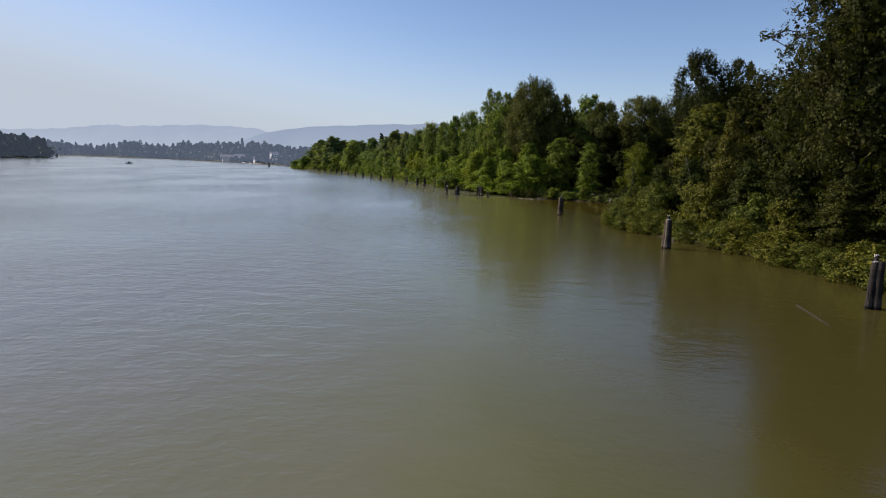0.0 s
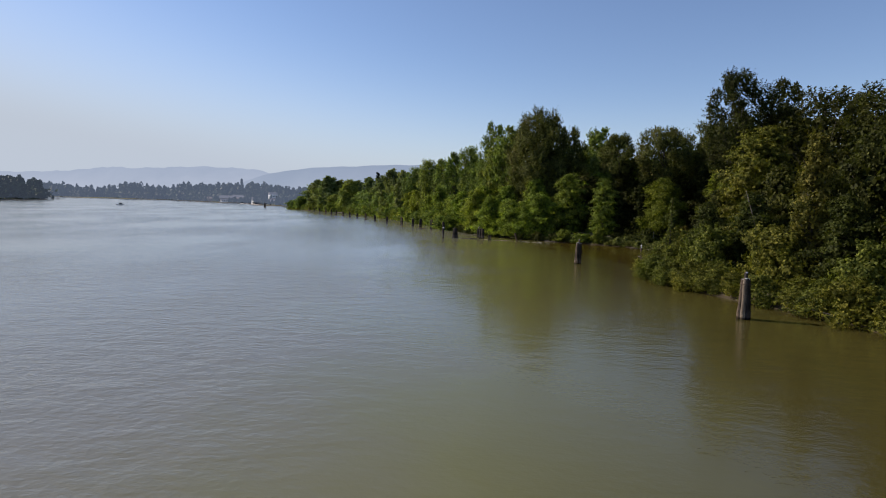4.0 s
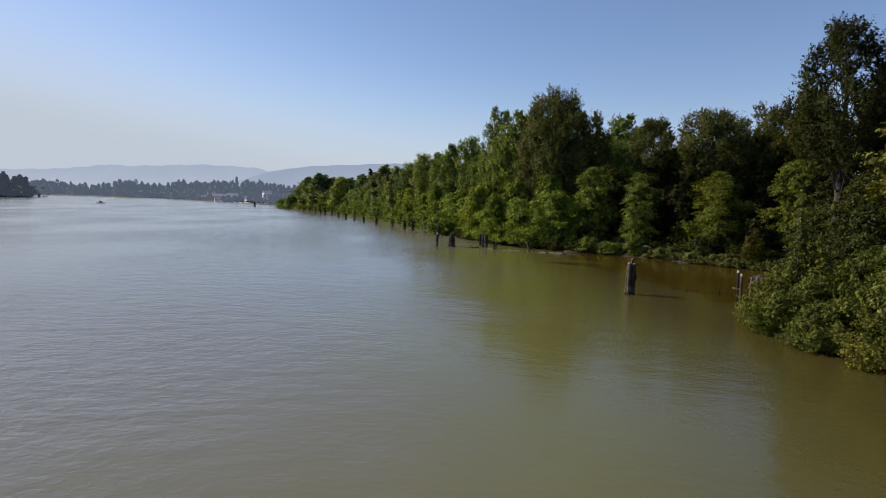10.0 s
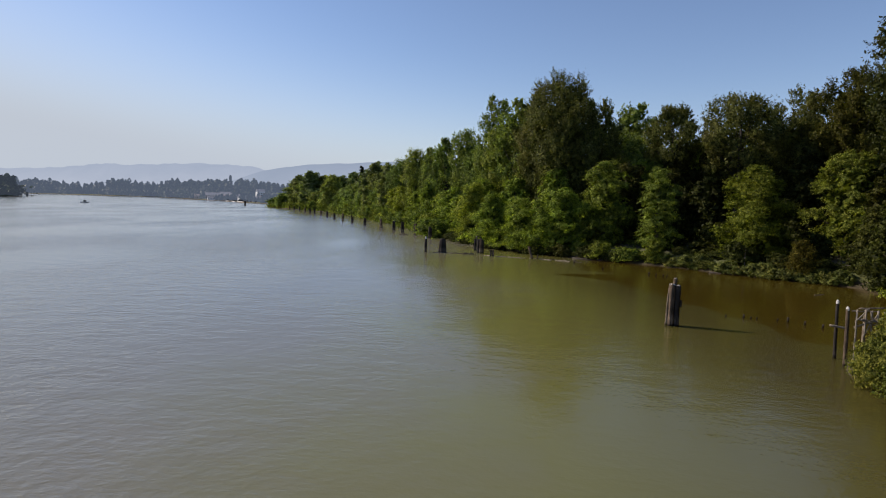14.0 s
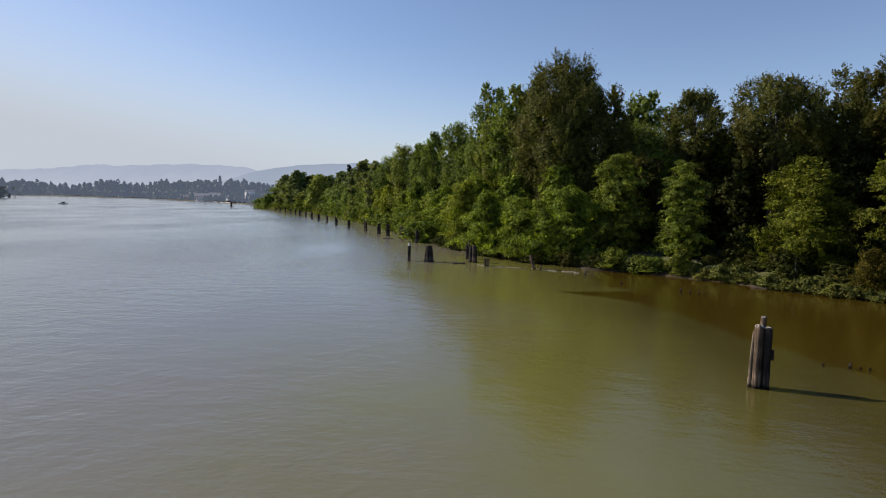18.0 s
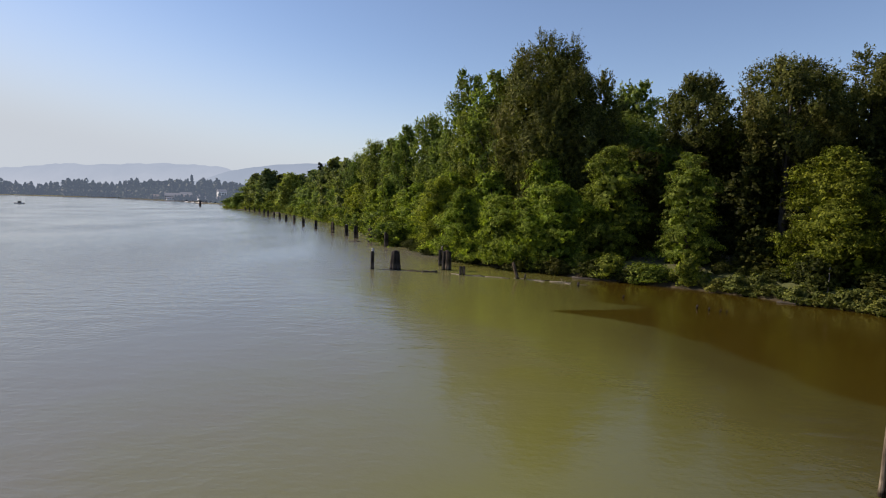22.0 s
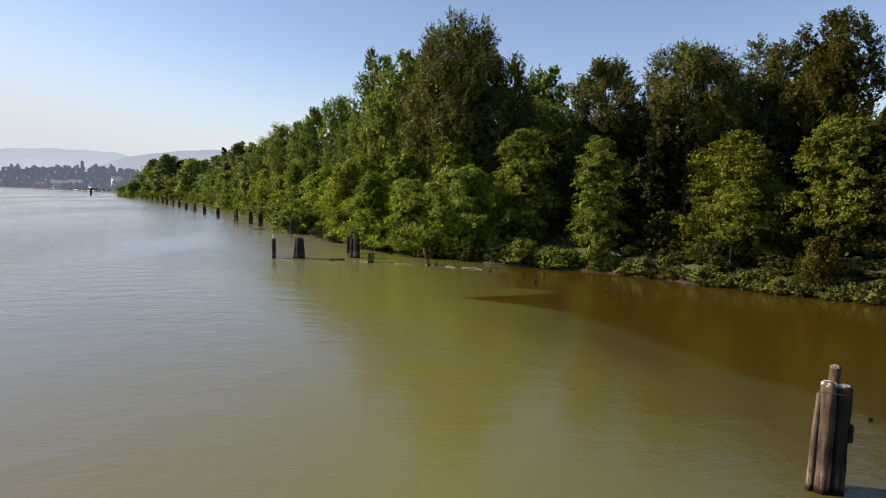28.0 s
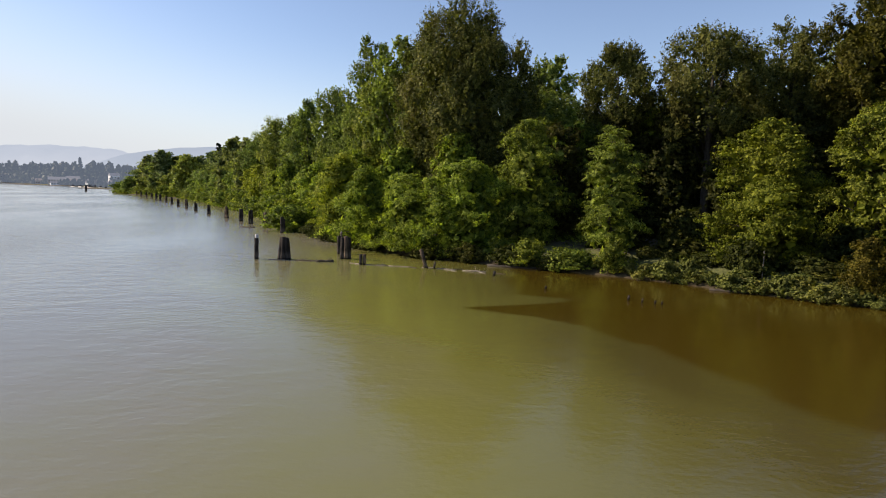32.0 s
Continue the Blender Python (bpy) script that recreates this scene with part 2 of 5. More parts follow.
WINDOW_DARK = plain_material("dark_glass", (0.03, 0.035, 0.045), 0.15, 0.1)
# siding and roofs glow bluish too, standing for haze over the far houses
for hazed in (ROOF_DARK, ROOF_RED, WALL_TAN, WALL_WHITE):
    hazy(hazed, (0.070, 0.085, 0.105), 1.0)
IRON = plain_material("rusty_iron", (0.09, 0.05, 0.035), 0.75, 0.4, 9.0, 0.3)


def water_material():
    """Silty river water: greenish silt under a rippled skin, and a tongue of clearer brown water in the cove."""
    m, nt, bsdf, _ = mat("river_water")
    sep = nt.nodes.new("ShaderNodeSeparateXYZ")
    nt.links.new(position(nt), sep.inputs[0])
    x, y = sep.outputs[0], sep.outputs[1]
    drift = noise_tex(nt, 0.05, 4.0, 0.6, "World")
    silt = ramp(nt, drift, [(0.3, (0.118, 0.114, 0.029)), (0.7, (0.148, 0.143, 0.037))])
    plume = ramp(nt, math_node(nt, "DIVIDE", math_node(nt, "SUBTRACT", y, 60.0), 60.0, True), [(0.1, (0, 0, 0)), (0.75, (1, 1, 1))])
    silt = mix_rgb(nt, plume, silt, ramp(nt, drift, [(0.3, (0.132, 0.132, 0.030)), (0.7, (0.164, 0.162, 0.039))]))
    # darker and browner beside the bank, the trees' reflection put into the colour
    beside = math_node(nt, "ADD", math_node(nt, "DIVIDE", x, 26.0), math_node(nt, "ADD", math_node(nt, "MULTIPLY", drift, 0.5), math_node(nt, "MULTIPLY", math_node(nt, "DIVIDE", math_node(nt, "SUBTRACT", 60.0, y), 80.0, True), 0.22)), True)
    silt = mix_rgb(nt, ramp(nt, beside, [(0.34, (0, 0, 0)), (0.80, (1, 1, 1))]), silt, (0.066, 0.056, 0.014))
    # midstream is paler and bluer, with sky reflection put into the silt colour
    midstream = math_node(nt, "ADD", math_node(nt, "DIVIDE", x, 60.0), math_node(nt, "MULTIPLY", drift, 0.6), True)
    open_water = ramp(nt, midstream, [(0.0, (1, 1, 1)), (0.32, (0, 0, 0))])
    silt = mix_rgb(nt, ramp(nt, midstream, [(0.06, (1, 1, 1)), (0.34, (0, 0, 0))]), silt, (0.172, 0.163, 0.114))
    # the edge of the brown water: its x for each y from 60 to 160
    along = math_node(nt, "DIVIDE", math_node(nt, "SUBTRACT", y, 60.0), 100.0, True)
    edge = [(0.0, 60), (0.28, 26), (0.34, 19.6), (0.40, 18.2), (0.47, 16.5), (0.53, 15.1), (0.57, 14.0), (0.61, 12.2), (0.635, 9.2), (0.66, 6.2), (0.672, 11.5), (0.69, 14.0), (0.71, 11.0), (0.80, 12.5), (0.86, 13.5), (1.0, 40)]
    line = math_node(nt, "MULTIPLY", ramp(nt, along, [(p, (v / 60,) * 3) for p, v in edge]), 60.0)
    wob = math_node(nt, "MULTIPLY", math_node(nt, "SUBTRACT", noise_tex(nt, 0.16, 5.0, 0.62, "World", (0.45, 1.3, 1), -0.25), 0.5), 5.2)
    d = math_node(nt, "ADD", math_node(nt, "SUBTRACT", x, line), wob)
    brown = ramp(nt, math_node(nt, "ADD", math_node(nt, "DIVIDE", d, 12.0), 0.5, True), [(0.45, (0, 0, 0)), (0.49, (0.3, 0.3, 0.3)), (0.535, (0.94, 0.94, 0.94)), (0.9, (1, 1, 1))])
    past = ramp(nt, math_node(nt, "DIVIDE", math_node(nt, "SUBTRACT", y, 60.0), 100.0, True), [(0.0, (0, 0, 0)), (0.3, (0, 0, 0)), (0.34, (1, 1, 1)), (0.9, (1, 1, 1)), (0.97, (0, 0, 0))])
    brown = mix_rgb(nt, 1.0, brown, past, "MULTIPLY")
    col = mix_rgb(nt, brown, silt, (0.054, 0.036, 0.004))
    nt.links.new(col, bsdf.inputs["Base Color"])
    bsdf.inputs["IOR"].default_value = 1.42
    bsdf.inputs["Specular IOR Level"].default_value = 0.5
    calm = ramp(nt, noise_tex(nt, 0.035, 3.0, 0.55, "World", (1.0, 0.45, 1), 0.35), [(0.35, (0.25, 0.25, 0.25)), (0.65, (1, 1, 1))])
    shelter = mix_rgb(nt, 0.75, (1.0, 1.0, 1.0), mix_rgb(nt, brown, (1.0, 1.0, 1.0), (0.1, 0.1, 0.1)), "MULTIPLY")
    calm = mix_rgb(nt, 1.0, calm, shelter, "MULTIPLY")
    nt.links.new(math_node(nt, "ADD", math_node(nt, "MULTIPLY", calm, 0.03), math_node(nt, "ADD", math_node(nt, "MULTIPLY", open_water, -0.08), 0.14)), bsdf.inputs["Roughness"])
    w1 = noise_tex(nt, 0.55, 4.0, 0.6, "World", (0.72, 1.15, 1), 0.30)
    w2 = noise_tex(nt, 2.4, 3.0, 0.6, "World", (0.85, 1.1, 1), -0.3)
    h = math_node(nt, "ADD", math_node(nt, "MULTIPLY", w1, 1.0), math_node(nt, "MULTIPLY", w2, 0.3))
    b = node(nt, "ShaderNodeBump", Distance=0.22)
    nt.links.new(math_node(nt, "MULTIPLY", calm, math_node(nt, "ADD", math_node(nt, "MULTIPLY", open_water, 0.46), 0.28)), b.inputs["Strength"])
    nt.links.new(h, b.inputs["Height"])
    # open-water normals tilt towards the camera so reflections clear the far trees
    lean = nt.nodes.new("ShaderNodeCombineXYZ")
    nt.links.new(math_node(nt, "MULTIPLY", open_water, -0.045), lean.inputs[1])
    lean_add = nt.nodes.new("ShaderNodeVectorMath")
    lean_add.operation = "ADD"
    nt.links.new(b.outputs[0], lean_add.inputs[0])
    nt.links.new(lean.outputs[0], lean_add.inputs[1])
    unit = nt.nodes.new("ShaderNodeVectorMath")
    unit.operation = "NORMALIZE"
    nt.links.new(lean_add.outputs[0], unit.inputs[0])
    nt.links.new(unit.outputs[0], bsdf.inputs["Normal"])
    return m


def ground_material():
    m, nt, bsdf, _ = mat("bank_ground")
    big = noise_tex(nt, 0.25, 4.0, 0.6, "World")
    fine = noise_tex(nt, 3.0, 5.0, 0.7, "World")
    sep = nt.nodes.new("ShaderNodeSeparateXYZ")
    nt.links.new(position(nt), sep.inputs[0])
    mud = ramp(nt, fine, [(0.3, (0.030, 0.021, 0.008)), (0.7, (0.075, 0.055, 0.024))])
    grass = ramp(nt, fine, [(0.3, (0.045, 0.06, 0.012)), (0.7, (0.12, 0.12, 0.03))])
    litter = ramp(nt, fine, [(0.3, (0.03, 0.026, 0.016)), (0.7, (0.08, 0.065, 0.04))])
    up = math_node(nt, "DIVIDE", math_node(nt, "ADD", sep.outputs[2], math_node(nt, "MULTIPLY", big, 0.6)), 3.0, True)
    col = mix_rgb(nt, ramp(nt, up, [(0.25, (0, 0, 0)), (0.42, (1, 1, 1))]), mud, grass)
    col = mix_rgb(nt, ramp(nt, up, [(0.66, (0, 0, 0)), (0.74, (1, 1, 1))]), col, litter)
    nt.links.new(col, bsdf.inputs["Base Color"])
    bsdf.inputs["Roughness"].default_value = 0.95
    b = node(nt, "ShaderNodeBump", Strength=0.8, Distance=0.08)
    nt.links.new(fine, b.inputs["Height"])
    nt.links.new(b.outputs[0], bsdf.inputs["Normal"])
    return m


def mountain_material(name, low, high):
    """Hills many kilometres off: bright air is put into their colour, which glows softly."""
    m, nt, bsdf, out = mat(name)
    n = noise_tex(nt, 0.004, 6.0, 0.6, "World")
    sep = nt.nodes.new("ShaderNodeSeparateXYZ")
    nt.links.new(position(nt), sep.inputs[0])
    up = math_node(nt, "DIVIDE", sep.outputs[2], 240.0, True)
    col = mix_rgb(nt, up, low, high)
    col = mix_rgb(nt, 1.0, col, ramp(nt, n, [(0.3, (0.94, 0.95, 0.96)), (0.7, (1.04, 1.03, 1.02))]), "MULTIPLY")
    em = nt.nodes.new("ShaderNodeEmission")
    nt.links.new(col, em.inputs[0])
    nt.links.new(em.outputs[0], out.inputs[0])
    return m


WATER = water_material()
GROUND = ground_material()
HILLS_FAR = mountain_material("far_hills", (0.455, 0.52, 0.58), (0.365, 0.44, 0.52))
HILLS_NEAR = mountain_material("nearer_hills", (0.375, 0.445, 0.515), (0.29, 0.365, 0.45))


# ---- mesh helpers ----
def mesh_of(name, verts, faces, material, smooth=False):
    me = bpy.data.meshes.new(name)
    me.from_pydata([tuple(v) for v in verts], [], [tuple(f) for f in faces])
    me.materials.append(material)
    if smooth:
        me.shade_smooth()
    return me


def part(name, bm, material, parent, label=""):
    """A bmesh or mesh as one object under a thing."""
    if isinstance(bm, bmesh.types.BMesh):
        me = bpy.data.meshes.new(name)
        bm.to_mesh(me)
        bm.free()
        me.materials.append(material)
    else:
        me = bm
    ob = new(name, me)
    ob.parent = parent
    if label:
        ob["label"] = label
    return ob


def thing(name, place, label, category, group="", turn=0.0):
    ob = new(name)
    ob.empty_display_size = 0.2
    ob.matrix_world = pose(*place, 0, 0, turn)
    return tagged(ob, label, category, group)


def tube_arrays(path, radii, sides):
    """Vertices and faces of a tapered tube along a path."""
    path = np.asarray(path, float)
    n = len(path)
    tan = np.gradient(path, axis=0)
    tan /= np.linalg.norm(tan, axis=1)[:, None] + 1e-9
    ref = np.array([0.3, 1.0, 0.1]) if abs(tan[0][1]) < 0.9 else np.array([1.0, 0.2, 0.1])
    u = np.cross(tan, ref)
    u /= np.linalg.norm(u, axis=1)[:, None]
    v = np.cross(tan, u)
    a = np.arange(sides) * 2 * np.pi / sides
    ring = np.cos(a)[None, :, None] * u[:, None, :] + np.sin(a)[None, :, None] * v[:, None, :]
    verts = (path[:, None, :] + ring * np.asarray(radii)[:, None, None]).reshape(-1, 3)
    faces = [(i * sides + j, i * sides + (j + 1) % sides, (i + 1) * sides + (j + 1) % sides, (i + 1) * sides + j) for i in range(n - 1) for j in range(sides)]
    faces.append(tuple(range(sides))[::-1])
    faces.append(tuple((n - 1) * sides + j for j in range(sides)))
    return verts, faces


def leaf_mesh(name, place, normal, length, width, rng, material, along=None):
    """One small pointed leaf blade at each place, as quads that share no vertex; along is the way that they grow."""
    n = len(place)
    normal = normal / (np.linalg.norm(normal, axis=1)[:, None] + 1e-9)
    if along is None:
        u = np.cross(normal, rng.normal(size=(n, 3)))
    else:
        u = along - normal * (along * normal).sum(axis=1)[:, None]
    u /= np.linalg.norm(u, axis=1)[:, None] + 1e-9
    v = np.cross(normal, u)
    length, width = np.broadcast_to(length, n)[:, None], np.broadcast_to(width, n)[:, None]
    size = rng.uniform(0.65, 1.35, (n, 1))
    a, b = u * length / 2 * size, v * width / 2 * size
    fold = normal * width * 0.18 * size
    verts = np.stack([place - a, place + b * 1.0 + fold - a * 0.15, place + a, place - b + fold - a * 0.15], axis=1).reshape(-1, 3)
    me = bpy.data.meshes.new(name)
    me.vertices.add(4 * n)
    me.vertices.foreach_set("co", verts.astype(np.float32).ravel())
    me.loops.add(4 * n)
    me.loops.foreach_set("vertex_index", np.arange(4 * n, dtype=np.int32))
    me.polygons.add(n)
    me.polygons.foreach_set("loop_start", np.arange(0, 4 * n, 4, dtype=np.int32))
    me.update(calc_edges=True)
    me.materials.append(material)
    return me


# how a crown swells with its height, s from 0 at its foot to 1 at its top
PROFILES = {
    "cottonwood": lambda s: (1 - s ** 5) ** 0.5 * (0.66 + 0.34 * s ** 0.5),
    "broad": lambda s: (1 - s ** 3.5) ** 0.5 * (0.72 + 0.28 * s ** 0.5),
    "fan": lambda s: np.sqrt(np.clip(1 - ((s - 0.22) / 0.78) ** 2, 0, 1)) * (0.55 + 0.45 * np.minimum(1, s * 4)),
    "alder": lambda s: (1 - s ** 1.7) ** 0.65,
    "maple": lambda s: (1 - s ** 2.6) ** 0.55 * (0.85 + 0.15 * s),
    "poplar": lambda s: (1 - s ** 2) ** 0.8 * (0.5 + 0.5 * np.minimum(1, s * 3)),
    "conifer": lambda s: (1 - s) * 0.95 + 0.05,
    "bush": lambda s: (1 - s ** 2) ** 0.5,
}
# bough width and height against the crown's radius, clump height against width, lift of the leaves, foot of the crown
HABITS = {
    "cottonwood": (0.38, 1.15, 1.0, 0.35, 0.08),
    "broad": (0.25, 1.35, 1.0, 0.35, 0.08),
    "fan": (0.30, 1.0, 0.9, 0.40, 0.5),
    "alder": (0.42, 0.42, 0.48, 0.55, 0.04),
    "maple": (0.38, 0.68, 0.62, 0.60, 0.08),
    "poplar": (0.45, 1.2, 1.5, 0.25, 0.08),
    "conifer": (0.34, 0.42, 0.45, 0.35, 0.06),
    "bush": (0.40, 0.80, 1.0, 0.50, 0.0),
}


UPSWEPT = ("cottonwood", "broad", "fan")


def grow(kind, height, radius, seed, leaves, leaf=(0.32, 0.22), boughs=20, clumps=18, foot=None, open_crown=1.0, extra=()):
    """Places and normals of the leaves of a crown, and the boughs that carry them."""
    rng = np.random.default_rng(seed)
    wide, tall, clump_tall, lift, base = HABITS[kind]
    base = base if foot is None else foot
    s = (np.arange(boughs) + rng.uniform(0.1, 0.9, boughs)) / boughs
    s = s ** (0.75 if kind == "cottonwood" else 0.9) * 0.97
    turn = np.arange(boughs) * 2.399 + rng.uniform(-0.7, 0.7, boughs)
    reach = PROFILES[kind](s) * radius
    out = reach * (rng.uniform(0.25, 1.0, boughs) ** 0.5 * 0.92 if kind in ("broad", "fan") else rng.uniform(0.32, 0.86, boughs)) * (1 + (0.10 if kind in ("broad", "fan") else 0.25) * np.sin(turn * 2 + seed))
    z0 = height * base
    size = radius * wide * rng.uniform(0.7, 1.25, boughs) * (0.55 + 0.45 * PROFILES[kind](s))
    centre = np.stack([np.cos(turn) * out, np.sin(turn) * out, z0 + s * (height - z0) - size * tall * 0.4], axis=1)
    centre[:, 2] = np.maximum(centre[:, 2], size * tall * 0.55)
    full = len(centre)
    for dx, dy, dz, big in extra:
        centre, size = np.vstack([centre, (dx, dy, dz)]), np.append(size, big)
    boughs = len(centre)
    clumps = round(clumps * (1.4 if kind == "bush" else 1.9))
    # clumps over each bough
    d = rng.normal(size=(boughs, clumps, 3))
    d[..., 2] += 0.25
    d /= np.linalg.norm(d, axis=2)[..., None]
    shell = rng.uniform(0.45, 1.0, (boughs, clumps, 1))
    cl = centre[:, None, :] + d * shell * size[:, None, None] * np.array([1, 1, tall])
    cl[..., 2] -= (0.18 * np.linalg.norm(cl[..., :2] - centre[:, None, :2], axis=2) if kind in ("alder", "conifer") else 0)
    cl = cl.reshape(-1, 3)
    cs = np.repeat(size, clumps) * rng.uniform(0.22, 0.44, len(cl)) * open_crown * (0.95 if kind in ("broad", "fan") else 1.0)
    cs = cs * np.where(rng.uniform(size=len(cl)) < 0.14, 1.45, 1.0)
    own = cl - np.repeat(centre, clumps, axis=0)
    own /= np.linalg.norm(own, axis=1)[:, None] + 1e-9
    # each clump is a tuft drawn out along its twig: steeply upwards, or outwards and drooping
    twig = own * np.array([1, 1, 0.4])
    rise = {"cottonwood": 0.9, "broad": 1.0, "fan": 0.9, "poplar": 1.3, "bush": 0.35, "maple": 0.0, "alder": -0.3, "conifer": -0.3}[kind]
    twig += np.array([0, 0, rise]) + rng.normal(size=twig.shape) * 0.25
    twig /= np.linalg.norm(twig, axis=1)[:, None]
    per = max(6, leaves // len(cl))
    flat = np.array([1, 1, min(1.0, clump_tall)])
    t = rng.beta(1.25, 1.5, (len(cl), per, 1))
    q = rng.normal(size=(len(cl), per, 3))
    q -= (q * twig[:, None, :]).sum(axis=2)[..., None] * twig[:, None, :]
    q /= np.linalg.norm(q, axis=2)[..., None] + 1e-9
    girth = (1 - t) ** 0.6 * (0.4 + 0.6 * np.minimum(1, 4 * t)) * np.sqrt(rng.uniform(0.08, 1, (len(cl), per, 1)))
    place = cl[:, None, :] + (twig[:, None, :] * (t - 0.4) * (2.5 if kind in UPSWEPT else 2.1) + q * girth * (0.62 if kind in UPSWEPT else 0.85) * flat) * cs[:, None, None]
    place = place.reshape(-1, 3)
    axis = np.stack([cl[:, 0], cl[:, 1], (cl[:, 2] - height * 0.45) * 0.5], axis=1)
    axis /= np.linalg.norm(axis, axis=1)[:, None] + 1e-9
    axis = axis * 0.6 + own * 0.7
    normal = (q * 0.5 + axis[:, None, :] * 0.85 + np.array([0, 0, lift * 0.5]) + rng.normal(size=q.shape) * 0.5).reshape(-1, 3)
    along = (twig[:, None, :] + rng.normal(size=q.shape) * (0.45 if kind in UPSWEPT else 0.6)).reshape(-1, 3)
    length, width = np.full(len(place), leaf[0]), np.full(len(place), leaf[1])
    lone = np.repeat(np.arange(len(cl)) // clumps >= full, per)
    # the lone branch carries few leaves
    keep = ~lone | (rng.uniform(size=len(place)) < 0.13)
    # broader sprays deep in each tuft and bough close the crown against the light
    deep = np.repeat(np.arange(len(cl)), 1 if kind == "bush" else 2)
    deep = deep[deep // clumps < full]
    bough = np.repeat(np.arange(full), 12 if kind == "bush" else 24)
    inner = np.concatenate([cl[deep] + rng.normal(size=(len(deep), 3)) * cs[deep][:, None] * 0.16 - own[deep] * cs[deep][:, None] * 0.15,
                            centre[bough] + rng.normal(size=(len(bough), 3)) * size[bough][:, None] * 0.26 * np.array([1, 1, tall])])
    wide_leaf = np.concatenate([cs[deep] * 0.42, size[bough] * 0.19])
    # leaf cards added well inside the crown's outline to block light through it
    blockers = 0 if kind in ("fan", "conifer") else 200 if kind == "bush" else 1000
    hs = rng.uniform(0.03, 0.86, blockers)
    ha = rng.uniform(0, 6.283, blockers)
    hr = PROFILES[kind](hs) * radius * np.sqrt(rng.uniform(0, 1, blockers)) * 0.54
    inner = np.vstack([inner, np.stack([np.cos(ha) * hr, np.sin(ha) * hr, z0 + hs * (height - z0) * 0.96 - 0.04 * height], axis=1)])
    wide_leaf = np.append(wide_leaf, np.full(blockers, 0.13 * radius))
    turned = np.concatenate([axis[deep], rng.normal(size=(len(bough) + blockers, 3))]) + rng.normal(size=(len(inner), 3)) * 0.45
    place, normal = np.vstack([place[keep], inner]), np.vstack([normal[keep], turned])
    along = np.vstack([along[keep], np.concatenate([twig[deep], rng.normal(size=(len(bough) + blockers, 3))]) + rng.normal(size=(len(inner), 3)) * 0.3])
    length, width = np.append(length[keep], wide_leaf * 1.25), np.append(width[keep], wide_leaf)
    keep = place[:, 2] > (0.02 * height if kind != "bush" else -0.1)
    return place[keep], normal[keep], along[keep], length[keep], width[keep], centre, rng


def make_tree(name, kind, x, y, z, height, radius, seed, leaves, material, label, category="tree", group="", leaf=(0.34, 0.24), boughs=20, clumps=18, foot=None, lean=0.0, bark=None, turn=0.0, open_crown=1.0, extra=()):
    ob = thing(name, (x, y, z), label, category, group, turn)
    place, normal, along, length, width, centre, rng = grow(kind, height, radius, seed, leaves, leaf, boughs, clumps, foot, open_crown, extra)
    place = place + np.stack([lean * (np.maximum(0, place[:, 2]) / height) ** 1.5, 0 * place[:, 2], 0 * place[:, 2]], axis=1)
    part("crown", leaf_mesh("crown", place, normal, length, width, rng, material, along), material, ob)
    skin = bark or BARK_DARK
    r0 = max(0.05, 0.014 * height + 0.02 * radius)
    top = 0.86 * height
    steps = np.linspace(0, 1, 7)
    bend = rng.normal(size=2) * radius * 0.06
    trunk = np.stack([bend[0] * np.sin(steps * 3.1) + lean * steps ** 1.5 * 0.9, bend[1] * np.sin(steps * 2.6), -0.5 + steps * (top + 0.5)], axis=1)
    if kind != "bush":
        v, f = tube_arrays(trunk, r0 * (1.25 - steps * 1.08) * np.where(steps == 0, 1.25, 1), 8)
        part("trunk", mesh_of("trunk", v, f, skin, True), skin, ob)
    for k, c in enumerate(centre[:5] if kind == "bush" else centre):
        if kind in ("broad", "fan") and k % 2 and k < len(centre) - len(extra):
            continue
        if kind == "bush":
            a, b = np.array([c[0] * 0.2, c[1] * 0.2, -0.15]), c
        else:
            z0 = max(0.15, c[2] * (0.45 if kind == "cottonwood" else 0.62 if kind in UPSWEPT else 0.7))
            f = np.clip((z0 + 0.5) / (top + 0.5), 0, 1)
            a = np.array([np.interp(f, steps, trunk[:, 0]), np.interp(f, steps, trunk[:, 1]), z0])
            b = c + np.array([lean * (max(0, c[2]) / height) ** 1.5, 0, 0])
            if extra and k > len(centre) - len(extra):
                a = centre[k - 1]
        m1 = a * 0.6 + b * 0.4 + np.array([0, 0, 0.08 * np.linalg.norm(b - a)]) + rng.normal(size=3) * 0.04 * radius
        rr = r0 * (0.6 if kind == "bush" else 0.2 if kind in ("broad", "fan") else 0.40) * (1.1 - 0.6 * c[2] / height)
        v, f = tube_arrays([a, m1, b], [rr, rr * 0.65, rr * 0.25], 5)
        part("stem" if kind == "bush" else "limb", mesh_of("limb", v, f, skin, True), skin, ob)
    return ob


def plant(proto, x, y, z, height, radius, turn, native):
    """A copy of a tree at another place and size; native is the size it was grown to."""
    ob = copy_thing(proto, pose(x, y, z, 0, 0, turn))
    ob.scale = (radius / native[1], radius / native[1], height / native[0])
    return ob


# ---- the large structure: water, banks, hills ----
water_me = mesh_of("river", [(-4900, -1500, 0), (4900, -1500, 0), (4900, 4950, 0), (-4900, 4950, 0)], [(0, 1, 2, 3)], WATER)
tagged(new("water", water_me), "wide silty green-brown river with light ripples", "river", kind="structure")

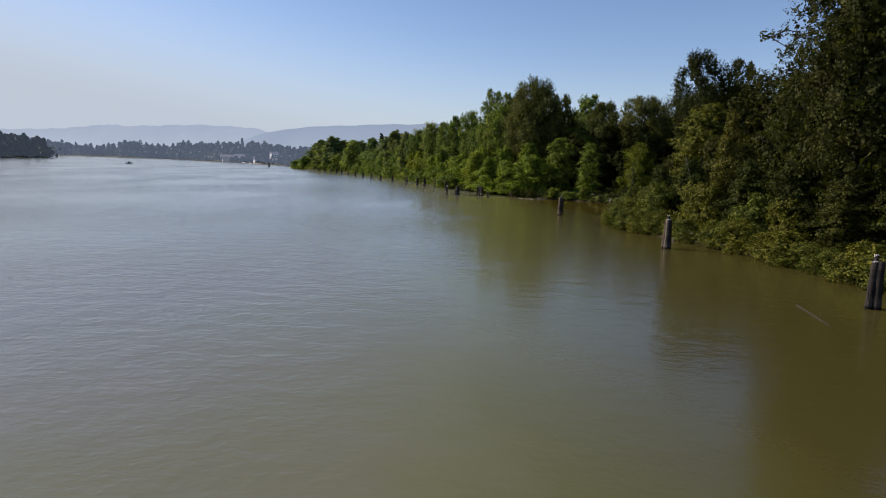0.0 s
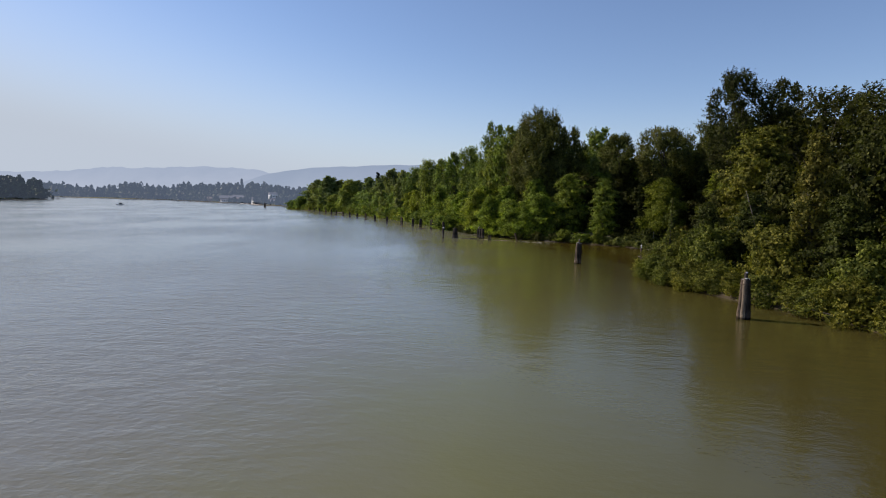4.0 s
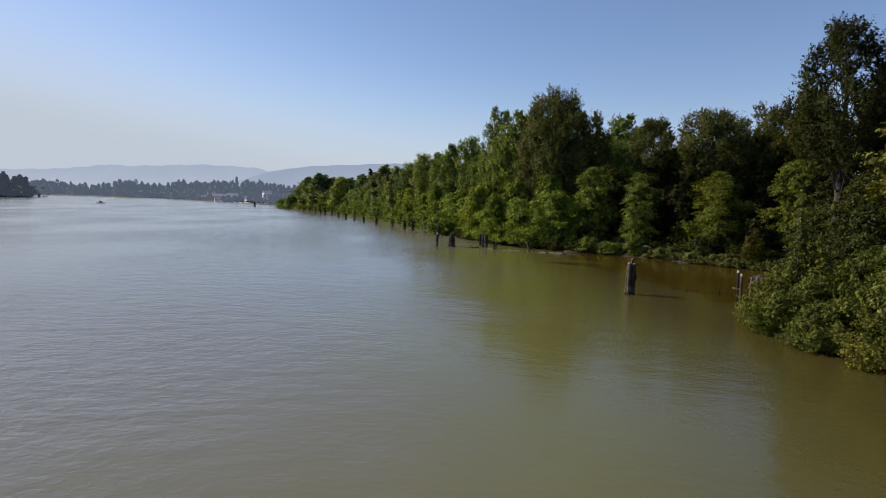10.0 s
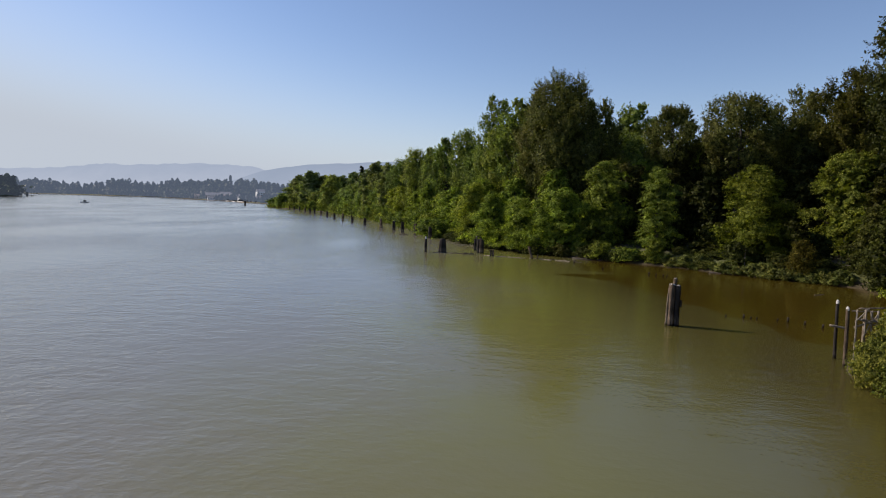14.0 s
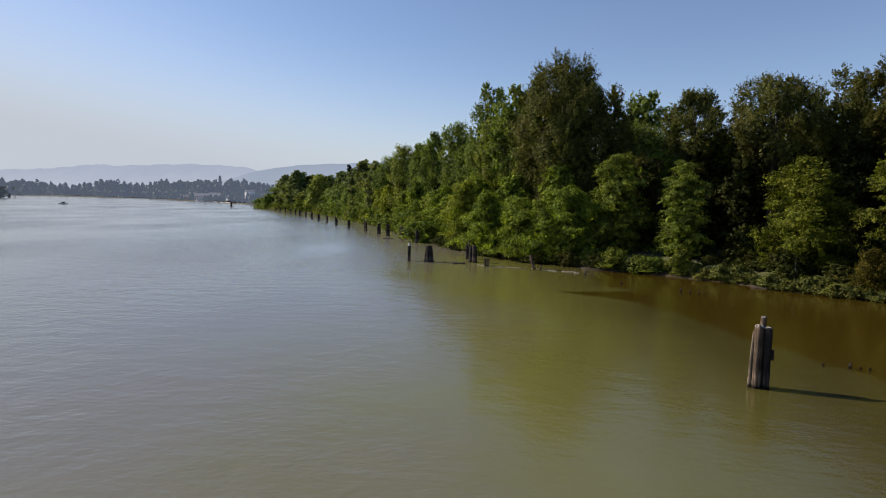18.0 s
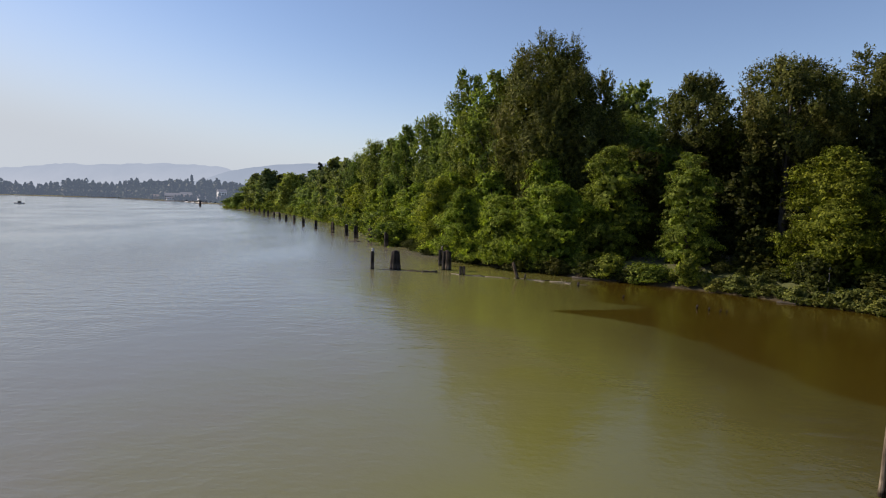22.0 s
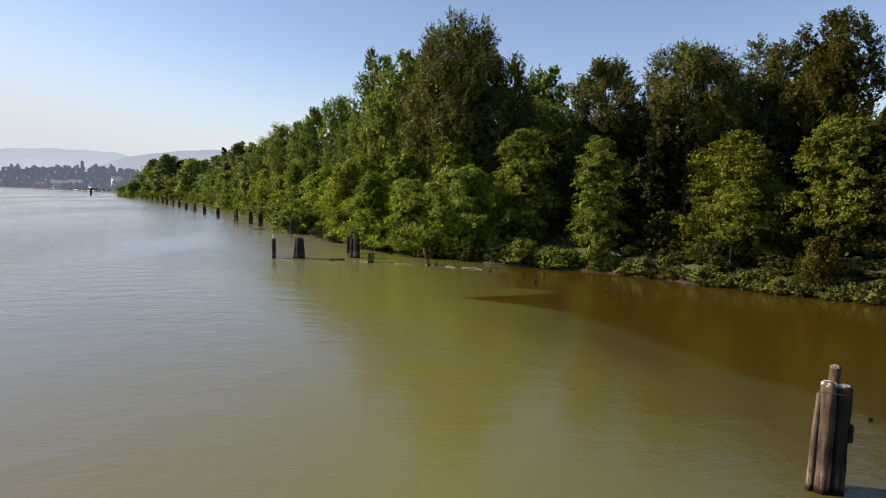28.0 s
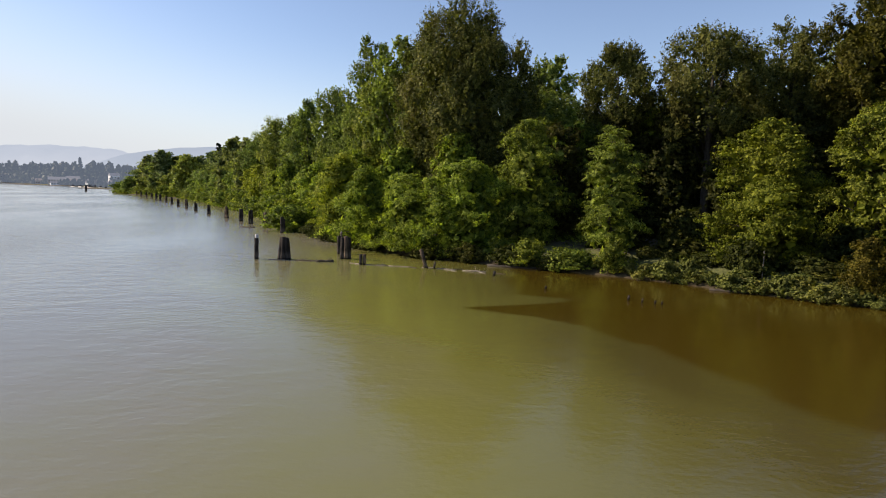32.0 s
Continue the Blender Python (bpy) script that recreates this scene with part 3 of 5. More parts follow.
# the waterline of the wooded bank, going downstream and round the cove
SHORE = np.array([(60, -1400), (36, -60), (33, 0), (31.5, 25), (30, 38), (28, 46), (26.5, 54), (24.8, 61), (22.2, 66.5), (20.4, 71.5), (18.9, 76.5), (17.8, 81), (17.6, 85.5), (18.6, 88.3), (21, 90.5),
                  (25, 93), (30, 97.5), (34, 103.5), (36.5, 110), (38.8, 116), (40, 120), (38.5, 123.3), (35.5, 126.2), (32.5, 128.8), (30, 131.5), (28, 134), (25.5, 137.3), (22.5, 140.2), (18.5, 143),
                  (14.5, 146), (10, 149.5), (6, 153), (1.5, 158.5), (-3, 164), (-7.5, 174), (-12, 186), (-22, 224), (-36, 261), (-50, 294)])
SHORE = np.concatenate([SHORE, np.array([(-68, 336), (-88, 381), (-120, 431), (-160, 489), (-182, 520), (-205, 585), (-221, 631), (-265, 705), (-315, 785), (-425, 930), (-540, 1090), (-660, 1250), (-810, 1380), (-1000, 1480), (-1260, 1540), (-4900, 1600)])])
FAR_SHORE = np.array([(-500, -1400), (-520, 200), (-545, 520), (-575, 660), (-606, 735), (-622, 782), (-646, 806), (-720, 815), (-900, 830), (-4900, 850)])


def signed_distance(px, py, line, closing):
    """Distance to a waterline, positive inland, where the land is the polygon closed by the closing points."""
    best = np.full(px.shape, 1e9)
    for (ax, ay), (bx, by) in zip(line[:-1], line[1:]):
        dx, dy = bx - ax, by - ay
        t = np.clip(((px - ax) * dx + (py - ay) * dy) / (dx * dx + dy * dy), 0, 1)
        best = np.minimum(best, np.hypot(px - ax - t * dx, py - ay - t * dy))
    ring = np.concatenate([line, np.array(closing, float)])
    inside = np.zeros(px.shape, bool)
    for (ax, ay), (bx, by) in zip(ring, np.roll(ring, -1, axis=0)):
        cross = ((ay > py) != (by > py)) & (px < (bx - ax) * (py - ay) / (by - ay + 1e-12) + ax)
        inside ^= cross
    return np.where(inside, best, -best)


RIGHT_CLOSE = [(-4900, 4940), (4900, 4940), (4900, -1400)]
LEFT_CLOSE = [(-4900, -1400)]
PROFILE_D = (-30, -3, -0.2, 0.35, 1.3, 2.6, 5, 12, 40, 200, 900, 4000)
PROFILE_Z = (-3, -1.2, -0.15, 0.12, 0.55, 1.15, 1.6, 2.0, 2.3, 4, 9, 14)


def land_height(px, py, line=SHORE, closing=RIGHT_CLOSE):
    px, py = np.asarray(px, float), np.asarray(py, float)
    d = signed_distance(px, py, line, closing)
    z = np.interp(d, PROFILE_D, PROFILE_Z)
    rough = 0.16 * np.sin(px * 1.3 + py * 0.7) + 0.12 * np.sin(px * 0.47 - py * 1.9 + 1.0) + 0.1 * np.sin(px * 2.3 + py * 2.9)
    return z + rough * np.clip(d / 2.5, 0, 1)


def ground_at(x, y):
    return float(land_height(np.array([x]), np.array([y]))[0])


def land_sheet(name, xs, ys, line, closing, label):
    gx, gy = np.meshgrid(xs, ys)
    z = land_height(gx.ravel(), gy.ravel(), line, closing)
    n, m = len(xs), len(ys)
    keep = z > -2.0
    verts = np.stack([gx.ravel(), gy.ravel(), z], axis=1)
    idx = np.arange(n * m).reshape(m, n)
    quads = np.stack([idx[:-1, :-1], idx[:-1, 1:], idx[1:, 1:], idx[1:, :-1]], axis=-1).reshape(-1, 4)
    quads = quads[keep[quads].any(axis=1)]
    me = mesh_of(name, verts, quads, GROUND, True)
    tagged(new(name, me), label, "ground", kind="structure")


def spaced(start, fine_from, fine_to, end, step):
    """Grid lines that are close together in a stretch and spread out past it."""
    inner = list(np.arange(fine_from, fine_to, step))
    out, d = [], step
    v = fine_to
    while v < end:
        out.append(v)
        d *= 1.25
        v += d
    low, d = [], step
    v = fine_from - step
    while v > start:
        low.append(v)
        d *= 1.25
        v -= d
    return np.array([start] + low[::-1] + inner + out + [end])


land_sheet("ground", spaced(-4900, -60, 60, 4900, 1.0), spaced(-1400, 20, 200, 4940, 1.0), SHORE, RIGHT_CLOSE, "low muddy river bank with rough grass and leaf litter")
land_sheet("ground_far_bank", spaced(-4900, -760, -480, -400, 14.0), spaced(-1400, 450, 850, 1000, 14.0), FAR_SHORE, LEFT_CLOSE, "low wooded headland across the river")


def ridge(name, y, crest, material, label, depth):
    """A range of hills: crest gives the height for each x."""
    xs = np.linspace(-4850, 4850, 240)
    rng = np.random.default_rng(5)
    h = np.array([crest(x) for x in xs])
    verts, faces = [], []
    rows = [(-depth, 0.0), (-depth * 0.6, 0.35), (-depth * 0.25, 0.8), (0, 1.0), (depth * 0.3, 0.7)]
    for k, (dy, f) in enumerate(rows):
        for i, x in enumerate(xs):
            j = 0 if k in (0, 3) else rng.normal() * 0.04
            verts.append((x, y + dy + 60 * math.sin(x * 0.004 + k), max(-5, h[i] * (f + j))))
    n = len(xs)
    for k in range(len(rows) - 1):
        for i in range(n - 1):
            faces.append((k * n + i, k * n + i + 1, (k + 1) * n + i + 1, (k + 1) * n + i))
    tagged(new(name, mesh_of(name, verts, faces, material, True)), label, "mountain", kind="structure")


def far_crest(x):
    base = np.interp(x, (-4800, -3800, -3343, -2889, -2754, -2554, -2224, -1920, -1791, -1671, -1400, 4800), (165, 172, 190, 224, 213, 222, 241, 234, 223, 192, 178, 170))
    return float(base) + 3 * math.sin(x * 0.031 + 1) + 2 * math.sin(x * 0.071)


def near_crest(x):
    base = np.interp(x, (-2600, -1800, -1469, -1370, -1278, -1141, -884, -599, -398, 800, 4800), (0, 30, 96, 123, 153, 174, 199, 215, 226, 250, 200))
    return float(base) + 2 * math.sin(x * 0.017) + 1.5 * math.sin(x * 0.041)


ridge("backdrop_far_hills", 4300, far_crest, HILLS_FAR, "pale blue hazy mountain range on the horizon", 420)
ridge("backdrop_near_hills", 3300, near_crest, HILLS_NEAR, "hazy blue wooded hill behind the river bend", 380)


# ---- woods far off, joined ----
def far_woods(name, line, closing, count, seed, low, high, depth, leaf, label, material, span, clear=0.0, dense=1.0):
    """A belt of trees along a far shore, each of many leaf sprays."""
    rng = np.random.default_rng(seed)
    seg = np.hypot(*np.diff(line, axis=0).T)
    cum = np.concatenate([[0], np.cumsum(seg)])
    u = np.sort(rng.uniform(span[0], span[1], count)) * cum[-1]
    bx, by = np.interp(u, cum, line[:, 0]), np.interp(u, cum, line[:, 1])
    k = np.clip(np.searchsorted(cum, u) - 1, 0, len(seg) - 1)
    dirs = np.diff(line, axis=0) / seg[:, None]
    inland = np.stack([dirs[k, 1], -dirs[k, 0]], axis=1)
    test = signed_distance(bx + inland[:, 0] * 5, by + inland[:, 1] * 5, line, closing)
    inland *= np.where(test > 0, 1, -1)[:, None]
    near_houses = np.clip((clear - u / cum[-1]) / 0.06, 0, 1)
    off = rng.uniform(4, depth, count) + 45 * near_houses
    bx, by = bx + inland[:, 0] * off, by + inland[:, 1] * off
    bz = land_height(bx, by, line, closing)
    places, normals = [], []
    for i in range(count):
        h = rng.uniform(low, high) * (1.16 if rng.uniform() < 0.12 else 1) * (1 - 0.34 * near_houses[i]) * (0.92 + 0.16 * math.sin(u[i] * 0.021 + seed))
        fir = rng.uniform() < 0.45
        r = h * (0.16 if fir else 0.3)
        n = int((130 if fir else 170) * dense)
        s = rng.uniform(0.0, 1, n) ** 1.15
        reach = r * ((1 - s) ** 0.8 if fir else PROFILES["alder"](s))
        a = rng.uniform(0, 6.283, n)
        rr = reach * np.sqrt(rng.uniform(0.2, 1, n)) * (1 + 0.3 * np.sin(a * 3 + s * 9 + i))
        p = np.stack([bx[i] + np.cos(a) * rr, by[i] + np.sin(a) * rr, bz[i] + s * h], axis=1)
        low_z = bz[i] + rng.uniform(0, 0.55, 40) * h
        under = np.stack([bx[i] + rng.normal(size=40) * r * 1.3, by[i] + rng.normal(size=40) * r * 1.3, low_z], axis=1)
        p, a, n = np.concatenate([p, under]), np.concatenate([a, rng.uniform(0, 6.283, 40)]), n + 40
        places.append(p)
        normals.append(np.stack([np.cos(a), np.sin(a), np.full(n, 0.6)], axis=1) + rng.normal(size=(n, 3)) * 0.5)
    me = leaf_mesh(name, np.concatenate(places), np.concatenate(normals), leaf, leaf * 0.75, rng, material)
    tagged(new(name, me), label, "woods", kind="stuff")


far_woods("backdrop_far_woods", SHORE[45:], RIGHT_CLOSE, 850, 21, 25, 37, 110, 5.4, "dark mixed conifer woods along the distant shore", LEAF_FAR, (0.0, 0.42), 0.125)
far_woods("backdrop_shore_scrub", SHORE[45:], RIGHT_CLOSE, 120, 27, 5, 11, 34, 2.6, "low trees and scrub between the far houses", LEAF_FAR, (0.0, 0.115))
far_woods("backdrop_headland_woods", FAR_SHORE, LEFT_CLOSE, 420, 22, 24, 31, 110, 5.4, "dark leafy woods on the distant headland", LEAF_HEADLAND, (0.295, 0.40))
far_woods("back_woods", np.array([(75, -100), (70, 60), (75, 120), (52, 175), (30, 205), (5, 260), (-40, 350), (-110, 470), (-150, 530)]), [(900, 530), (900, -100)], 420, 23, 16, 24, 45, 2.6,
          "dense woods behind the bank", LEAF_COTTON, (0.0, 0.88), 0.0, 1.2)

# ---- trees along the far part of the bank ----
COTTON_LABEL = "tall cottonwood with dark olive-green foliage on the bank"
LIT_ALDER_LABEL = "alder leaning out over the river edge, sunlight painted into its yellow-green leaves"
proto_cotton = make_tree("cottonwood", "cottonwood", -27.6, 252, 1.6, 24.0, 5.8, 31, 13000, LEAF_COTTON_SUNLIT, "yellowish-green cottonwood on the wooded river bank", group="bank cottonwoods", leaf=(0.50, 0.24), boughs=34, clumps=20, open_crown=1.1)
proto_cotton_b = make_tree("cottonwood", "cottonwood", -14.5, 217, 1.6, 24.0, 4.2, 32, 13000, LEAF_COTTON_SUNLIT, COTTON_LABEL, group="bank cottonwoods", leaf=(0.50, 0.24), boughs=34, clumps=20, open_crown=1.1)
proto_alder = make_tree("willow", "alder", -13.0, 206, 0.8, 10.5, 4.4, 33, 6500, LEAF_ALDER_LIT, LIT_ALDER_LABEL, group="waterside willows", leaf=(0.40, 0.29), boughs=22, clumps=16)
proto_alder_b = make_tree("willow", "alder", -3.2, 181, 1.0, 12.5, 5.0, 34, 8000, LEAF_ALDER_LIT, LIT_ALDER_LABEL, group="waterside willows", leaf=(0.38, 0.27), boughs=24, clumps=16)
proto_conifer = make_tree("conifer", "conifer", -68.8, 352, 1.6, 24.0, 4.4, 35, 4600, LEAF_CONIFER, "dark spruce standing above the leafy bank", group="conifers", leaf=(0.85, 0.42), boughs=34, clumps=10)

far_cotton = make_tree("cottonwood", "maple", -84, 398, 2.0, 22.0, 7.5, 36, 6500, LEAF_HAZED_BANK, COTTON_LABEL, group="bank cottonwoods", leaf=(1.0, 0.75), boughs=36, clumps=14, open_crown=1.15)
far_alder = make_tree("alder", "maple", -99, 406, 1.5, 21.0, 8.0, 37, 6500, LEAF_HAZED_SHRUB, "green alder on the distant bank", group="waterside alders", leaf=(0.95, 0.7), boughs=36, clumps=14, open_crown=1.15)

point_cotton = make_tree("cottonwood", "cottonwood", 47, 80, 2.2, 26.0, 5.6, 38, 9000, LEAF_SHADED, "cottonwood in the woods of the point, shade painted into its dark olive leaves", group="point poplars", leaf=(0.48, 0.22), boughs=34, clumps=16, foot=0.12)

rng_plan = random.Random(4)


def bank_cotton(x, y, h, r, b=False):
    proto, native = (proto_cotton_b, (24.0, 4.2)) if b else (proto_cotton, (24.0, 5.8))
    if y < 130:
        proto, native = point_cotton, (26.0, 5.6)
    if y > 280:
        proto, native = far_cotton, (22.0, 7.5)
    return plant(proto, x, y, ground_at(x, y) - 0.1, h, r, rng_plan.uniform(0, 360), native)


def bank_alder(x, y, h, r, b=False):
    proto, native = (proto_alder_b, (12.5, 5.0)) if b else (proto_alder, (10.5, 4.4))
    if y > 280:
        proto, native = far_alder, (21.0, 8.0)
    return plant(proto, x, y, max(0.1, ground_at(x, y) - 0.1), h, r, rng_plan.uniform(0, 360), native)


bank_cotton(-150, 488, 20, 9)
bank_alder(-161, 493, 11, 9)
bank_alder(-172, 507, 8, 8)
bank_alder(-144, 473, 11, 7)
bank_alder(-131, 453, 12, 7)
bank_alder(-117, 436, 11, 7)
bank_cotton(-140, 482, 21, 9)
bank_cotton(-118, 452, 22, 9)
bank_cotton(-98, 424, 21, 9)
bank_cotton(-152, 506, 18, 9)
bank_alder(-64, 336, 13, 6)
bank_cotton(-64, 345, 21, 8)
bank_cotton(-125, 446, 25, 10)
bank_cotton(-138, 462, 23, 9, True)
bank_alder(-108, 424, 12, 7)
bank_alder(-86, 385, 12.5, 6.5)
bank_alder(-72, 352, 12.5, 7, True)
bank_alder(-80, 368, 14, 6)
bank_cotton(-55, 322, 24, 6.5)
bank_cotton(-45, 298, 22, 6, True)
bank_alder(-49, 305, 13, 6)
bank_alder(-57, 322, 12, 6, True)
bank_alder(-38, 272, 12, 6)
bank_alder(-33, 258, 13, 5.5, True)
bank_cotton(-36, 276, 22, 6)
bank_alder(-25, 240, 11, 4.5)
bank_alder(-20, 228, 14, 5, True)
bank_cotton(-20, 236, 23, 5.5, True)
bank_cotton(-8.6, 207, 25, 4.8)
bank_alder(-15.5, 216, 9.5, 4)
bank_alder(-10.5, 194, 11, 4.6, True)
bank_cotton(-5, 198, 20, 4.5, True)
bank_alder(-8, 188, 9, 4.0)
bank_cotton(4.9, 178, 28.0, 5.8, True)
bank_cotton(0.5, 186, 23, 5, False)
bank_cotton(29.5, 192, 29, 5.5, True)
bank_cotton(24, 184, 23, 5)
bank_cotton(38, 172, 18.5, 6, True)
bank_cotton(58, 158, 26, 6)
bank_cotton(60, 140, 24, 6, True)
bank_alder(25.5, 165, 14.5, 5, True)
bank_alder(34.3, 163, 17.5, 6)
bank_cotton(45, 167, 21, 7)
bank_cotton(53, 174, 22, 7, True)
bank_cotton(44, 181, 19.5, 7)
bank_cotton(36, 187, 19, 7, True)
bank_cotton(61, 168, 22, 7)
bank_cotton(27, 180, 21, 6)
bank_cotton(33, 171, 17.5, 6, True)
bank_alder(27.5, 173, 16, 6)
proto_shade = make_tree("alder", "maple", 47, 150, 2.0, 14.0, 4.6, 39, 9000, LEAF_SHADED, "bushy alder with the shade of the bank trees painted into its dark leaves", group="understorey alders", leaf=(0.34, 0.24), boughs=36, clumps=12, foot=0.03)
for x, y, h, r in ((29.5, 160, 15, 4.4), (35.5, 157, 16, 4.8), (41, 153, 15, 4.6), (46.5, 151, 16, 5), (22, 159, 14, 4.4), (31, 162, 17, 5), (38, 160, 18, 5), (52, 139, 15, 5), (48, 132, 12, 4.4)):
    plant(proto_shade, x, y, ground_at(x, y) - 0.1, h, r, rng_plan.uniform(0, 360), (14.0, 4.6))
bank_alder(20, 160, 13, 5)
bank_alder(10, 164, 13, 5, True)
bank_alder(3, 170, 12, 4.8)

# ---- the large trees of the bank in front ----
BIG = "very tall broad cottonwood with dark olive foliage at the river edge"
make_tree("cottonwood", "broad", 11.1, 171.5, 1.8, 31.0, 10.4, 41, 100000, LEAF_COTTON, BIG, leaf=(0.34, 0.14), boughs=110, clumps=22, foot=0.12)
make_tree("cottonwood", "broad", 19.2, 177, 1.8, 28.0, 6.4, 42, 36000, LEAF_COTTON, BIG, leaf=(0.36, 0.16), boughs=60, clumps=18)
make_tree("cottonwood", "broad", -0.6, 189.5, 1.8, 30.4, 6.6, 43, 36000, LEAF_COTTON_SUNLIT, COTTON_LABEL, leaf=(0.36, 0.16), boughs=60, clumps=18)
make_tree("cottonwood", "fan", 29.2, 160, 1.9, 23.6, 5.2, 44, 30000, LEAF_COTTON, "open-crowned cottonwood with gaps of sky between boughs", leaf=(0.30, 0.13), boughs=40, clumps=24, foot=0.62)
make_tree("cottonwood", "fan", 38.4, 155, 1.9, 24.6, 7.2, 45, 44000, LEAF_COTTON, "broad dark cottonwood with upswept boughs", leaf=(0.30, 0.13), boughs=56, clumps=24, foot=0.52)
make_tree("cottonwood", "broad", 48.4, 155, 1.9, 26.0, 7.0, 46, 36000, LEAF_COTTON, COTTON_LABEL, leaf=(0.32, 0.14), boughs=60, clumps=20, foot=0.2)
make_tree("cottonwood", "broad", 51.5, 148, 1.9, 27.5, 5.5, 47, 24000, LEAF_BROWN, "tall cottonwood with browning late-summer leaves", leaf=(0.30, 0.15), boughs=56, clumps=20, foot=0.5)
make_tree("maple", "maple", 34.4, 137.0, 1.6, 12.9, 5.2, 48, 40000, LEAF_MAPLE, "round yellow-green maple on the grassy bank of the cove", leaf=(0.185, 0.125), boughs=34, clumps=24, foot=0.02)
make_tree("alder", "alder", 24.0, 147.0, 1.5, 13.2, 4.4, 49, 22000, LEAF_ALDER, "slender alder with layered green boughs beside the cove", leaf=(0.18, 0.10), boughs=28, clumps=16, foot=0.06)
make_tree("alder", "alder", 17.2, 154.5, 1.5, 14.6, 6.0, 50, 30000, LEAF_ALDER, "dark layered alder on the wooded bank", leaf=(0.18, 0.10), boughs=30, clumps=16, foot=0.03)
make_tree("willow", "alder", 10.5, 153.3, 1.0, 10.4, 5.8, 51, 30000, LEAF_ALDER_LIT, LIT_ALDER_LABEL, leaf=(0.18, 0.10), boughs=28, clumps=16, foot=0.0)
# the darker alder leaves stand for shade on this maple
make_tree("maple", "maple", 47.6, 140.5, 1.8, 15.2, 5.4, 52, 30000, LEAF_ALDER, "large yellow-green maple over the bank path", leaf=(0.22, 0.15), boughs=28, clumps=18, foot=0.05)
make_tree("willow", "alder", 3.6, 157.0, 0.6, 8.8, 5.2, 53, 26000, LEAF_ALDER_LIT, LIT_ALDER_LABEL, leaf=(0.18, 0.11), boughs=24, clumps=16, foot=0.0)
make_tree("willow", "alder", -1.0, 163.5, 0.5, 10.2, 5.2, 54, 26000, LEAF_ALDER_LIT, LIT_ALDER_LABEL, leaf=(0.18, 0.11), boughs=24, clumps=16, foot=0.0)
make_tree("willow", "alder", -5.0, 174.5, 0.6, 12.2, 5.4, 55, 24000, LEAF_ALDER_LIT, LIT_ALDER_LABEL, leaf=(0.20, 0.12), boughs=24, clumps=16, foot=0.0)

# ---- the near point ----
make_tree("cottonwood", "broad", 35.0, 55.5, 1.9, 31.0, 8.0, 61, 70000, LEAF_SHADED, "towering cottonwood with a branch reaching over the water", leaf=(0.26, 0.14), boughs=120, clumps=20, foot=0.05, bark=BARK_DARK,
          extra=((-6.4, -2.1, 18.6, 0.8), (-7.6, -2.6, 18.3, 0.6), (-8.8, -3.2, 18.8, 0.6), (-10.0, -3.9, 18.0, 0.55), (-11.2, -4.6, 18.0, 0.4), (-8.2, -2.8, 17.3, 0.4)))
make_tree("cottonwood", "fan", 38.2, 112.5, 1.6, 28.6, 5.6, 62, 24000, LEAF_SHADED, "open cottonwood with a straight dark trunk", leaf=(0.32, 0.15), boughs=56, clumps=20, foot=0.42)
make_tree("cottonwood", "broad", 45.5, 112.5, 1.9, 27.2, 6.2, 63, 20000, LEAF_SHADED, COTTON_LABEL, leaf=(0.36, 0.18), boughs=60, clumps=18, foot=0.15)
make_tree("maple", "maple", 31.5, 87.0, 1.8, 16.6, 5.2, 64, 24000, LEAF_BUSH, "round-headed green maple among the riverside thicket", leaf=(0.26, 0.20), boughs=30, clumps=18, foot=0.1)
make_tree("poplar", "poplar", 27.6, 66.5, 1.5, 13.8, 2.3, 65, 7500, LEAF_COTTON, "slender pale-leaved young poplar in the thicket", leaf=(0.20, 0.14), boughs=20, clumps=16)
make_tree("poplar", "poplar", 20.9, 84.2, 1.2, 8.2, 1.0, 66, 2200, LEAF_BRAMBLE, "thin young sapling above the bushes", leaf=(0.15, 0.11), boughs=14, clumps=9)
proto_mid = make_tree("alder", "alder", 28.6, 63.0, 1.5, 8.2, 3.4, 67, 8500, LEAF_THICKET_SHADED, "bushy green alder behind the waterside shrubs", group="thicket alders", leaf=(0.17, 0.11), boughs=26, clumps=18, foot=0.02)


def thicket(x, y, h, r):
    return plant(proto_mid, x, y, ground_at(x, y) - 0.1, h, r, rng_plan.uniform(0, 360), (8.2, 3.4))


thicket(31, 57, 9.0, 3.4)
thicket(30.5, 70, 10, 3.8)
thicket(26.2, 75, 8.4, 3.4)
thicket(30, 77.5, 11.5, 4.2)
thicket(24.5, 82.5, 7.2, 3.0)
thicket(28.5, 90, 9.5, 3.6)
thicket(33, 97.5, 11, 4.4)
thicket(36, 103, 12, 4.4)
thicket(36, 72, 14, 4.6)
thicket(36, 62, 14, 4.6)
thicket(36, 48, 10, 3.8)
thicket(33, 42, 8, 3.4)
thicket(31.5, 50, 6, 3.2)
thicket(37, 34, 10, 4)
thicket(40, 118, 10, 4)
thicket(42, 125, 8, 3.6)
bank_cotton(44, 98, 23, 5.5)
bank_cotton(45.5, 88, 21, 5.5, True)
bank_cotton(43, 76, 22, 5.5)
bank_cotton(44, 64, 24, 5.5, True)
bank_cotton(43, 46, 24, 6)
bank_cotton(52, 104, 24, 6, True)
bank_cotton(50, 122, 24, 6)
bank_cotton(56, 90, 24, 6, True)
bank_cotton(54, 70, 24, 6)
bank_cotton(54, 52, 24, 6)
bank_cotton(48, 30, 24, 6)
for x, y in ((47, 12), (55, 34), (44, -4), (53, 0), (48, -22), (58, 16)):
    bank_cotton(x, y, rng_plan.uniform(21, 25), 6)

